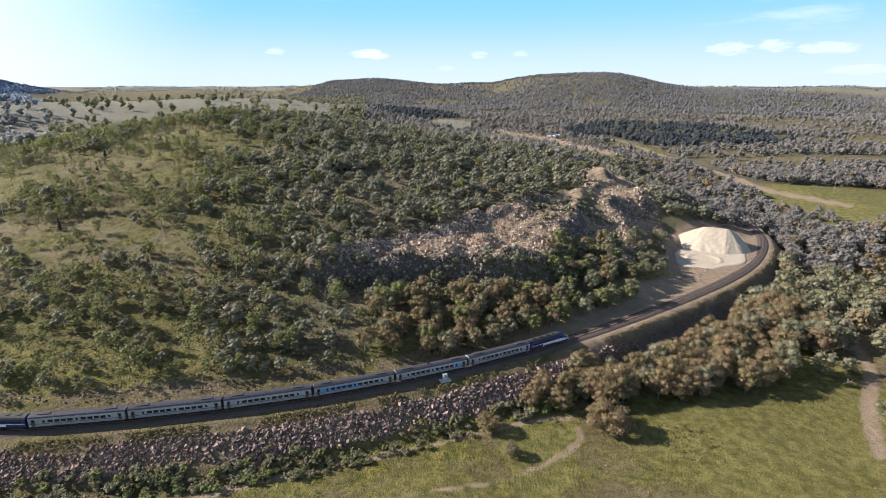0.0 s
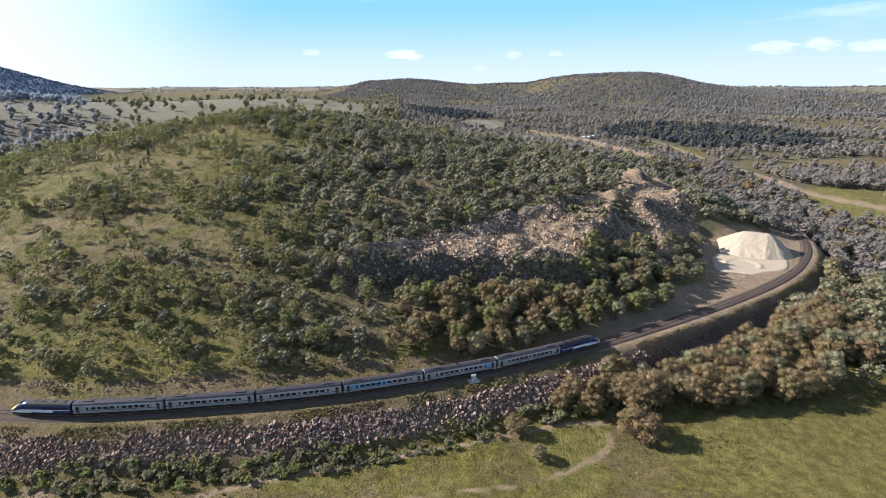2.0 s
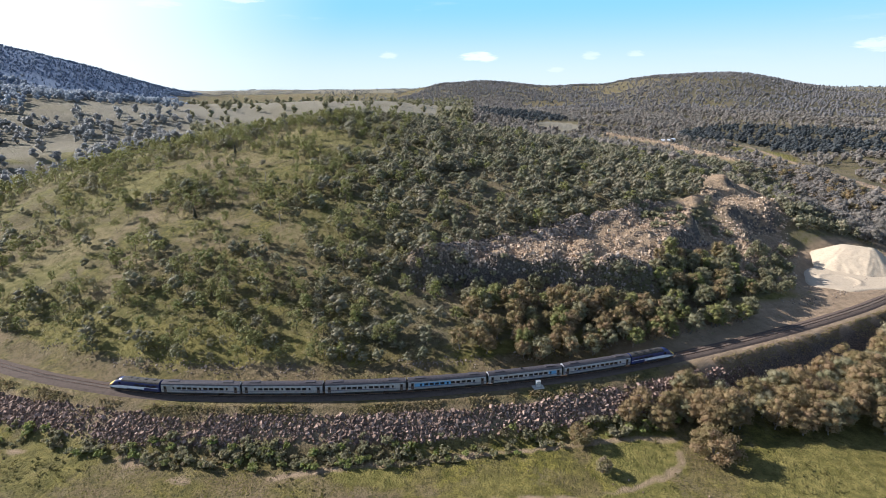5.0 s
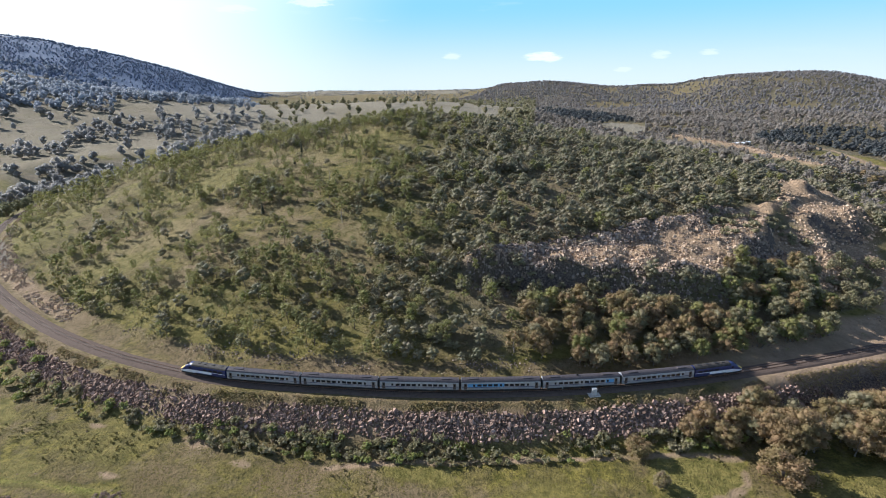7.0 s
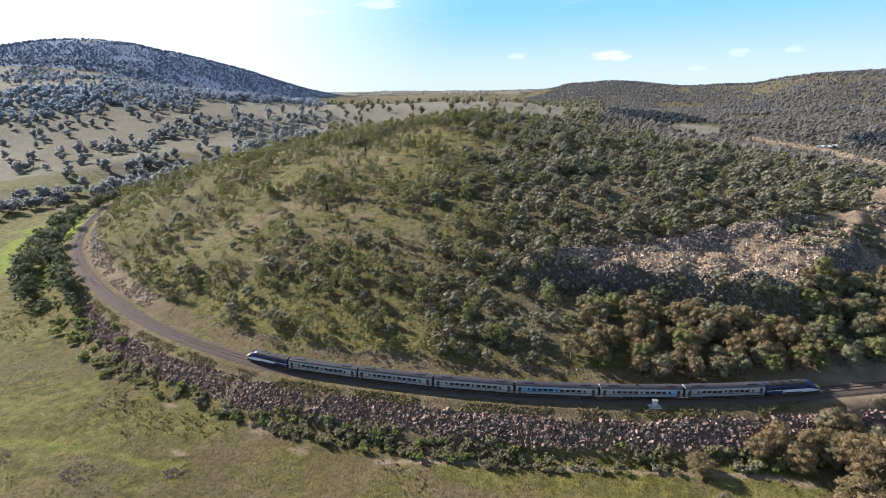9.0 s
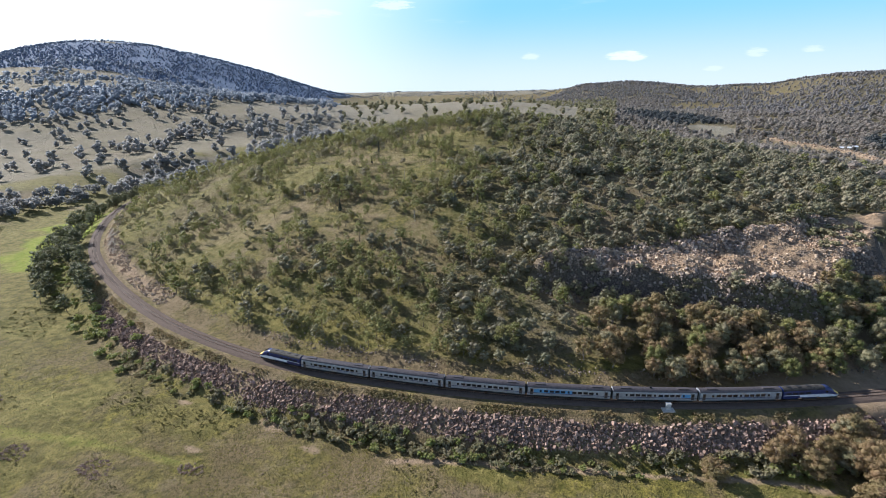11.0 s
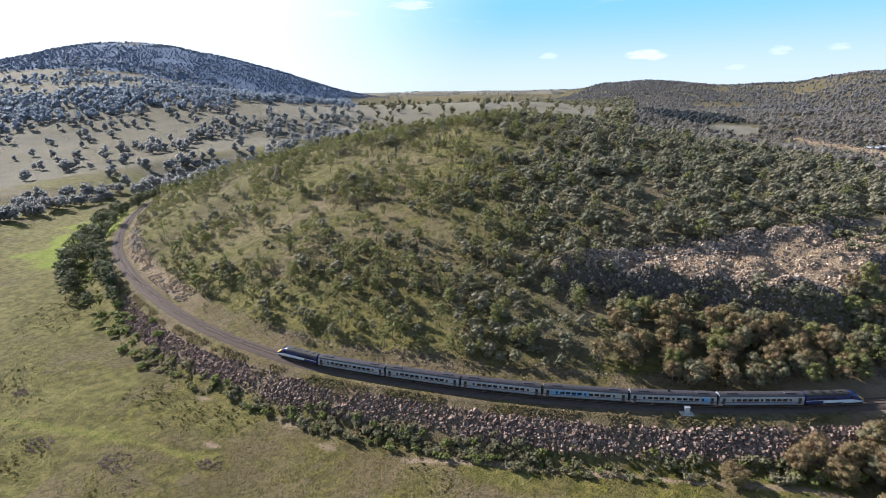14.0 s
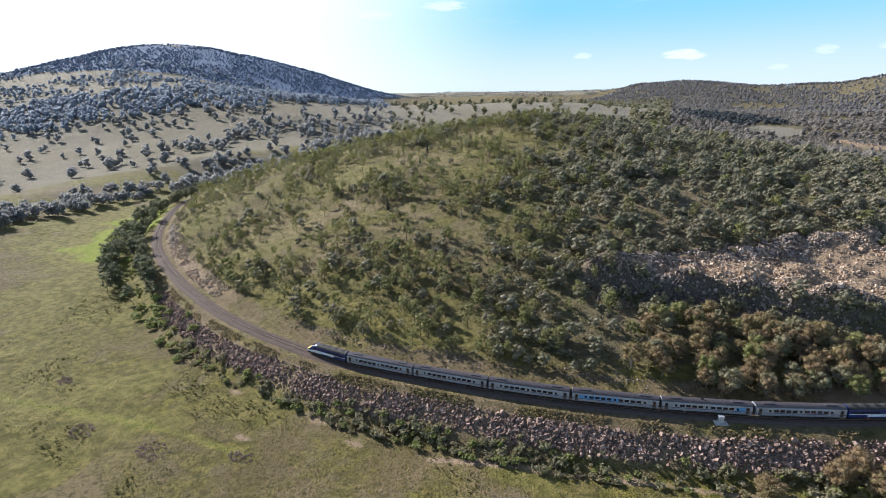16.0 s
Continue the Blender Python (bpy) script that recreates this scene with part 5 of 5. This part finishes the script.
def plant():
    rng = np.random.default_rng(77)

    # -- the hill inside the horseshoe --
    def on_hill(x, y):
        s, _ = line_distance(x, y, TRACK, 200)
        lean = x + 0.30 * y
        thick = smooth(-25, 30, lean)
        d = (0.024 + 0.007 * smooth(-210, -80, lean)) * (1 - 0.25 * smooth(-75, -40, s)) + 0.008 * thick
        d = d * (0.25 + 0.6 * thick + (1.5 - 0.9 * thick) * smooth(0.36, 0.64, fbm(x, y, 30, 3, 61)))
        strip = np.where(x < -25, 8.5 + 8 * value_noise(x / 14, y / 14, 3), np.where(x > 48, 23, 8))
        lower_band = (s > -60) & (x > -34) & (y < 200 + 0.1 * x + 90 * (x > 45))
        return d * inside_hill(x, y, s) * clear(x, y) * (s < -strip) * ~lower_band

    x, y = strew(rng, (-470, 240, 120, 520), 0.12, on_hill)
    lean = x + 0.30 * y
    chance = rng.random(len(x))
    grey = chance > 0.90 - 0.80 * smooth(-60, 40, lean)
    olive = ~grey & (rng.random(len(x)) < 0.30)
    thin = ~grey & ~olive & (rng.random(len(x)) < 0.55 - 0.35 * smooth(-200, -60, lean))
    bushy = ~grey & ~olive & ~thin
    d = np.hypot(x, y)
    scale = rng.uniform(0.55, 1.15, len(x)) * rng.choice([0.7, 0.9, 1.0, 1.25], len(x)) * (1.04 + 0.04 * smooth(-60, 40, lean))
    for sel, style, leaf, bark, word, base, big in ((bushy, "gum", LEAF_GREEN, BARK_DARK, "bright green bushy gum trees", 300, 0.78), (thin, "open", LEAF_GREEN, BARK_DARK, "thin open young gum trees", 320, 0.95),
                                                    (olive, "round", LEAF_OLIVE, BARK, "round olive gum trees", 340, 0.55), (grey, "dome", LEAF_GREY, BARK, "rounded grey-green gum trees", 400, 0.76)):
        for lo, hi, count, size in ((0, 250, 260, 0.38), (250, 340, 190, 0.50), (340, 430, 100, 0.66), (430, 800, 44, 0.95)):
            m = sel & (d >= lo) & (d < hi)
            grove("hill_woodland", x[m], y[m], scale[m] * big, style, leaf, bark, "open woodland of %s on the dry hill" % word, base + lo, count, size)
    x, y = strew(rng, (150, 260, 315, 440), 0.03, lambda x, y: 0.028 * (np.abs(line_distance(x, y, TRACK, 200)[0]) > 5.5) * (np.hypot(x - 153, y - 291) > 25) * ((x > 172) | (y > 345)))
    grove("curve_woodland", x, y, rng.uniform(0.75, 1.15, len(x)), "dome", LEAF_VALLEY, BARK, "grey-green gums close along the far bend of the railway", 26, 170, 0.66)
    # low scrub between them, and down to the line
    def verge(x, y):
        s, _ = line_distance(x, y, TRACK, 200)
        return clear(x, y) * (s < -7) * (0.010 + 0.045 * (s > -26) * (x < 10) * smooth(0.38, 0.56, fbm(x, y, 15, 3, 95)))

    x, y = strew(rng, (-400, 180, 130, 400), 0.24, lambda x, y: 3.2 * on_hill(x, y) + verge(x, y))
    grove("hill_scrub", x, y, rng.uniform(0.25, 0.85, len(x)), "shrub", SHRUB, BARK_DARK, "low olive scrub among the trees of the hill", 9, 14, 0.6, "scrub", trunks=False, core=False)

    # -- brownish trees between the line and the quarry --
    def lower(x, y):
        s, _ = line_distance(x, y, TRACK, 200)
        west = (s < -9) & (s > -60) & (y < 200 + 0.1 * x) & clear(x, y)
        east = (s < -19) & (s > -48) & (quarry_mask(x, y) > 1.06) & (pad_mask(x, y) > 1.3) & (x > 45)
        return 0.052 * (west | east) * smooth(-34, -10, x) * (x < 125)

    x, y = strew(rng, (-40, 150, 135, 290), 0.060, lower)
    brown = rng.random(len(x)) < np.where(x < 48, 0.68, 0.2)
    low = x > 85
    grove("yard_trees", x[low], y[low], rng.uniform(0.42, 0.66, low.sum()), "round", LEAF_OLIVE, BARK, "low olive trees between the railway and the sand yard", 46, 320, 0.5)
    for k in np.where(~low)[0]:
        if brown[k]:
            single_tree(x[k], y[k], rng.uniform(0.7, 1.1), "round", LEAF_BROWN, BARK, "olive-brown bushy gum tree above the railway", rng, "trees above the railway")
        else:
            single_tree(x[k], y[k], rng.uniform(0.7, 1.1), "round", LEAF_GREEN if rng.random() < 0.5 else LEAF_OLIVE, BARK, "dark green gum tree standing below the quarry", rng, "trees below the quarry")
    x, y = strew(rng, (44, 126, 238, 296), 0.05, lambda x, y: 0.045 * (slope_mask(x, y) < 1.0) * (pad_mask(x, y) > 1.2) * smooth(0.46, 0.58, fbm(x, y, 20, 3, 93)))
    grove("slope_scrub", x, y, rng.uniform(0.6, 1.7, len(x)), "shrub", LEAF_OLIVE, BARK_DARK, "olive scrub on the rubble slope above the sand yard", 43, 90, 0.45, "scrub")
    # scrub on the broken face of the quarry
    x, y = strew(rng, (-48, 48, 188, 214), 0.12, lambda x, y: 0.10 * (quarry_mask(x, y) > 1.05) * (quarry_mask(x, y) < 1.8) * (0.4 + smooth(0.4, 0.6, fbm(x, y, 14, 2, 88))))
    grove("quarry_scrub", x, y, rng.uniform(0.5, 1.5, len(x)), "shrub", LEAF_OLIVE, BARK_DARK, "grey-green scrub growing on the broken quarry face", 29, 60, 0.5, "scrub")
    x, y = strew(rng, (-46, 44, 184, 203), 0.05, lambda x, y: 0.050 * (np.abs(y - 193 - 0.1 * x) < 8) * (0.3 + smooth(0.4, 0.55, fbm(x, y, 18, 2, 89))))
    grove("quarry_trees", x, y, rng.uniform(0.5, 0.9, len(x)), "round", LEAF_OLIVE, BARK, "small olive-green trees growing below the quarry face", 45, 320, 0.4)

    # -- trees along the foot of the bank, and on the flat beyond --
    def foot(x, y):
        s, _ = line_distance(x, y, TRACK, 200)
        return (0.030 + 0.022 * (x < 60)) * (s > np.where(x > 52, 18, 12.5)) * (s < 48) * smooth(22, 36, x) * (x < 150) * (y > 138 + 0.1 * x) * clear(x, y)

    x, y = strew(rng, (15, 160, 110, 250), 0.053, foot)
    for k in range(len(x)):
        leaf = LEAF_BROWN if rng.random() < 0.82 else LEAF_OLIVE
        single_tree(x[k], y[k], (rng.uniform(0.85, 1.2) + 0.35 * (x[k] > 45) * rng.random()) * (0.82 if x[k] < 52 else 1.0), "round", leaf, BARK, "spreading olive-brown gum tree at the foot of the railway bank", rng, "trees below the railway", 1500, 0.31)
    for x0, y0, sc, leaf, words in ((48, 132, 1.5, LEAF_BROWN, "broad olive-brown gum tree alone on the meadow"), (13, 131, 0.85, LEAF_BROWN, "round olive gum tree beside the meadow track"),
                                    (119, 171, 1.3, LEAF_BROWN, "pale-trunked reddish-brown gum tree on the meadow"), (18.5, 121, 0.55, SHRUB, "small thin tree on the meadow")):
        single_tree(x0, y0, sc, "spreading", leaf, BARK, words, rng, "", 3200, 0.36)

    def east(x, y):
        s, _ = line_distance(x, y, TRACK, 200)
        field = np.hypot((x - 375) / 98, (y - 432) / 98) > 1
        return 0.016 * (s > 12) * (x > 126 + 0.12 * np.abs(y - 160)) * (y > 128) * (y < 620) * field * clear(x, y) * (0.3 + smooth(0.3, 0.5, fbm(x, y, 40, 3, 63)))

    x, y = strew(rng, (125, 480, 120, 620), 0.02, east)
    near = np.hypot(x, y) < 200
    for k in np.where(near)[0]:
        single_tree(x[k], y[k], rng.uniform(0.7, 1.25), "round", LEAF_OLIVE if rng.random() < 0.5 else LEAF_BROWN, BARK, "grey-brown gum tree in the wood on the flat", rng, "trees on the flat", 900, 0.40)
    m = ~near
    pick = rng.random(len(x)) < 0.22
    grove("flat_woodland", x[m & pick], y[m & pick], rng.uniform(0.75, 1.3, (m & pick).sum()), "dome", LEAF_BROWN, BARK, "grey-brown gum woodland beyond the curve of the railway", 21, 130, 0.75)
    mid = m & ~pick & (np.hypot(x, y) < 330)
    grove("flat_woodland", x[mid], y[mid], rng.uniform(0.8, 1.3, mid.sum()), "dome", LEAF_OLIVE, BARK, "olive-grey gum woodland on the flat beside the railway", 20, 190, 0.62)
    m = m & ~mid
    grove("flat_woodland", x[m & ~pick], y[m & ~pick], rng.uniform(0.75, 1.3, (m & ~pick).sum()), "dome", LEAF_VALLEY, BARK, "grey-green gum woodland beyond the curve of the railway", 22, 100, 0.85)

    # -- scrub at the foot of the bank, west of them --
    def bank(x, y):
        s, _ = line_distance(x, y, TRACK, 200)
        thick = (0.3 + smooth(0.36, 0.55, fbm(x, y, 16, 3, 65)))
        return 0.33 * (s > 12.0 + 4 * value_noise(x / 9, y / 9, 4)) * (s < 22) * (x > -190) * (x < 60) * thick

    x, y = strew(rng, (-200, 60, 100, 170), 0.5, bank)
    kind = rng.random(len(x))
    for lo, hi, leaf, words, top in ((0.0, 0.5, SHRUB, "grey-brown", 0.95), (0.5, 0.8, LEAF_OLIVE, "olive", 1.4), (0.8, 1.0, FRESH, "fresh green", 1.3)):
        m = (kind >= lo) & (kind < hi)
        grove("bank_scrub", x[m], y[m], rng.uniform(0.35, top, m.sum()), "shrub", leaf, BARK_DARK, "%s scrub along the foot of the rocky bank" % words, 23, 60, 0.42, "scrub")

    def west_low(x, y):
        s, _ = line_distance(x, y, TRACK, 200)
        return 0.03 * (s > 8.5) * (s < 24) * smooth(-150, -185, x) * (x > -330)

    x, y = strew(rng, (-340, -140, 95, 220), 0.05, west_low)
    grove("west_scrub", x, y, rng.uniform(0.6, 1.7, len(x)), "shrub", FRESH, BARK_DARK, "fresh green bushes beside the railway", 24, 90, 0.4, "bushes")

    def belt(x, y):
        s, _ = line_distance(x, y, TRACK, 200)
        rows = np.exp(-((s - 9.5) / 3.0) ** 2) + 0.9 * np.exp(-((s - 24 + 4 * (value_noise(x / 20, y / 20, 6) - 0.5)) / 3.5) ** 2)
        return 0.055 * rows * (s > 6.0) * smooth(-232, -262, x) * (y < 345) * (0.25 + smooth(0.35, 0.5, fbm(x, y, 24, 2, 92)))

    x, y = strew(rng, (-490, -215, 90, 350), 0.06, belt)
    grove("tree_belt", x, y, rng.uniform(0.65, 1.4, len(x)), "gum", LEAF_BELT, BARK_DARK, "belt of dark blue-green gums outside the railway curve", 25, 240, 0.48)

    # -- across the creek --
    def creekside(x, y):
        g, _ = line_distance(x, y, CREEK, 90)
        return 0.013 * (np.abs(g) < 20)

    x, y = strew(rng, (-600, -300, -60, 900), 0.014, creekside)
    grove("creek_trees", x, y, rng.uniform(0.9, 1.6, len(x)), "dome", LEAF_FAR, BARK, "river gums along the creek, greyed for haze", 31, 110, 0.9)

    x, y = strew(rng, (-2300, 1500, 200, 2300), 0.0085, lambda x, y: woods(x, y) * clear(x, y) * (np.hypot(x + 130, y - 400) > 215))
    keep = (bearing(x, y)[0] > -8) | (rng.random(len(x)) < np.where((bearing(x, y)[0] < -36) & (np.hypot(x, y) < 1150), 0.5, 0.8))
    x, y = x[keep], y[keep]
    b, r = bearing(x, y)
    # two patches of cloud shadow, painted by giving the trees darker leaves
    dark = (np.hypot((x + 80) / 120, (y - 1330) / 200) < 1) | (np.hypot((x - 440) / 205, (y - 1040) / 190) < 1)
    scale = rng.uniform(0.85, 1.5, len(x)) * np.where(b < -8, 1.35, 1.0) * np.where(np.abs(line_distance(x, y, CUTTING, 95)[0]) < 90, 0.6, 1.0)
    for lo, hi, count, size in ((0, 800, 90, 0.95), (800, 1300, 26, 1.4), (1300, 4000, 7, 2.0)):
        m = (r >= lo) & (r < hi)
        for sel, leaf, name, words in ((m & (b < -36) & (r < 1150), LEAF_FAR, "valley_trees", "rounded gums on straw-coloured pasture, greyed for haze"),
                                       (m & (b < -36) & (r >= 1150), LEAF_HAZE, "slope_trees", "gums on the slopes below the mountain, tinted blue for haze"),
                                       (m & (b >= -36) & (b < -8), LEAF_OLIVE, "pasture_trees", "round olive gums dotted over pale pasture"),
                                       (m & (b >= -8) & ~dark, LEAF_VALLEY, "valley_woodland", "gum forest in the valley, greyed for haze"),
                                       (m & (b >= -8) & dark, LEAF_CLOUD_SHADE, "dark_forest", "valley forest with a cloud shadow painted into its leaves")):
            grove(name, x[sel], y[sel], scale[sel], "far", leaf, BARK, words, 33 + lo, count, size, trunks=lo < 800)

    # range and mountain leaves carry the haze in their colour
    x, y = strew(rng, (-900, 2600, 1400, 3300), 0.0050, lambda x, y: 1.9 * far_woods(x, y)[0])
    grove("range_forest", x, y, rng.uniform(0.9, 1.5, len(x)), "speck", LEAF_RANGE, BARK, "distant forest on the hills, greyed for haze", 35, 1, 2.6, trunks=False)
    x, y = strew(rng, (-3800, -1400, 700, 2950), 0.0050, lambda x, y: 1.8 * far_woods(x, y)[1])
    grove("mountain_forest", x, y, rng.uniform(0.8, 1.3, len(x)), "speck", LEAF_MOUNTAIN, BARK_DARK, "distant forest covering the mountain, tinted blue for haze", 36, 1, 2.4, trunks=False)
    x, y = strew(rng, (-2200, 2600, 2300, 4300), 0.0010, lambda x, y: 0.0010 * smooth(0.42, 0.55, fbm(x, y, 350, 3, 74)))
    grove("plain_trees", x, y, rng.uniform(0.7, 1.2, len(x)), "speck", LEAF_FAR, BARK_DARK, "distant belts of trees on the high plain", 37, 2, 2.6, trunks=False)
    # dark conical pines on the hill
    for x0, y0, sc in ((-165, 220, 0.9), (-200, 315, 0.8), (-190, 290, 0.6)):
        single_tree(x0, y0, sc, "cone", LEAF_DARK, BARK_DARK, "narrow dark native pine standing on the hill", rng, "native pines", 300, 0.5)


plant()


def build_grass():
    """Tufts on the near meadow."""
    rng = np.random.default_rng(99)

    def meadow(x, y):
        s, _ = line_distance(x, y, TRACK, 200)
        ok = s > 19
        for line, half in PATH_LINES:
            g, _ = line_distance(x, y, line, 12)
            ok &= np.abs(g) > half + 0.6
        return 1.5 * ok * smooth(-400, -150, x) * smooth(40, 60, y) * (0.25 + smooth(0.3, 0.6, fbm(x, y, 12, 3, 81)))

    x, y = strew(rng, (-380, 140, 40, 175), 1.9, meadow)
    n = len(x)
    z = height(x, y)
    a = rng.uniform(0, 6.28, (n, 1)) + np.arange(4) * 1.571 + rng.normal(0, 0.25, (n, 4))
    r = rng.uniform(0.2, 0.55, (n, 1)) * rng.uniform(0.7, 1.3, (n, 4))
    ring = np.stack([x[:, None] + r * np.cos(a), y[:, None] + r * np.sin(a), (z - 0.12)[:, None] + 0 * a], -1)
    tip = np.stack([x + rng.normal(0, 0.1, n), y + rng.normal(0, 0.1, n), z + rng.uniform(0.05, 0.24, n)], -1)[:, None, :]
    v = np.concatenate([ring, tip], 1).reshape(-1, 3)
    f = (np.array([(0, 1, 4), (1, 2, 4), (2, 3, 4), (3, 0, 4)])[None] + 5 * np.arange(n)[:, None, None]).reshape(-1, 3)
    put("meadow_grass", mesh_of("meadow_grass", v, [f], [TUSSOCK], smooth_shade=True), label="tufted olive-green and straw meadow grass", category="grass", kind="stuff")


build_grass()


def build_rushes():
    """Dark clumps of rushes in the damp parts of the meadow."""
    rng = np.random.default_rng(97)
    x, y = strew(rng, (-300, 110, 50, 150), 0.3, lambda x, y: 0.28 * (line_distance(x, y, TRACK, 200)[0] > 21) * smooth(0.56, 0.66, fbm(x, y, 18, 4, 94)))
    grove("meadow_rushes", x, y, rng.uniform(0.14, 0.34, len(x)), "shrub", RUSH, BARK_DARK, "dark olive clumps of rushes in the meadow", 44, 10, 1.1, "rushes", trunks=False, core=False)


build_rushes()


def build_bank_grass():
    """Straw-coloured tufts on the upper part of the bank."""
    rng = np.random.default_rng(98)
    n = 14000
    s, off = rng.uniform(150, S_END - 40, n), 5.2 + 6.0 * rng.beta(1.1, 2.0, n)
    pts = np.array([track_at(v) for v in s])
    x, y = pts[:, 0, 0] + pts[:, 1, 1] * off, pts[:, 0, 1] - pts[:, 1, 0] * off
    keep = (x > -260) & (x < 190) & (fbm(x, y, 6, 2, 83) > 0.42)
    x, y = x[keep], y[keep]
    grove("bank_grass", x, y, rng.uniform(0.12, 0.26, len(x)), "shrub", STRAW_GRASS, BARK_DARK, "dry straw-coloured grass on the shoulder of the railway bank", 27, 7, 1.5, "grass", trunks=False, core=False)
    # bramble patches on the meadow
    for cx, cy, r in ((-163, 61, 4), (-134.6, 65.9, 4.5), (-200, 73, 3), (-112, 77, 3)):
        m = int(16 * r)
        a, q = rng.uniform(0, 6.28, m), r * np.sqrt(rng.random(m))
        grove("bramble_patch", cx + 1.3 * q * np.cos(a), cy + 0.8 * q * np.sin(a), rng.uniform(0.25, 0.45, m), "shrub", BRAMBLE, BARK_DARK, "low purple-brown bramble patch in the meadow", 28, 30, 0.5, "brambles", trunks=False, sink=0.3, core=False)


build_bank_grass()


def dead_tree(x, y, h, lean, label, rng, fallen=False):
    """A bare grey tree, standing or fallen."""
    top = put("dead_tree", None, label=label, category="dead tree", group="dead trees")
    v, f = tube([(0, 0, -0.3), (lean * 0.2, 0.1, h * 0.35), (lean * 0.6, -0.1, h * 0.7), (lean, 0.1, h)], [h * 0.028, h * 0.022, h * 0.014, h * 0.004], 8)
    trunk = put("trunk", mesh_of("trunk", v, [f], [DEAD_WOOD], smooth_shade=True), top)
    for k in range(7):
        z = h * rng.uniform(0.35, 0.9)
        a, l = rng.uniform(0, 6.28), h * rng.uniform(0.15, 0.35)
        b = np.array([lean * z / h, 0, z])
        tip = b + np.array([math.cos(a) * l, math.sin(a) * l, l * rng.uniform(0.2, 0.7)])
        v, f = tube([b, (b + tip) / 2 + np.array([0, 0, -0.1 * l]), tip], [h * 0.012, h * 0.008, h * 0.003], 5)
        put("limb", mesh_of("limb", v, [f], [DEAD_WOOD], smooth_shade=True), trunk)
    z = ground_z(x, y)
    top.location = (x, y, z + (0.4 if fallen else 0.0))
    top.rotation_euler = (radians(86), 0, rng.uniform(0, 6.28)) if fallen else (0, 0, rng.uniform(0, 6.28))


def build_dead_trees():
    rng = np.random.default_rng(55)
    for x, y, h in ((-150, 262, 7), (-118, 215, 6), (-205, 240, 8), (-60, 250, 7), (-262, 235, 7), (-30, 205, 6), (150, 205, 9)):
        dead_tree(x, y, h, 0.5, "bare grey dead tree standing among the living ones", rng)
    for x, y, h in ((152, 187, 9), (160, 194, 8), (182, 210, 7), (136, 158, 5)):
        dead_tree(x, y, h, 1.2, "fallen bleached dead tree lying in the grass", rng, True)


build_dead_trees()
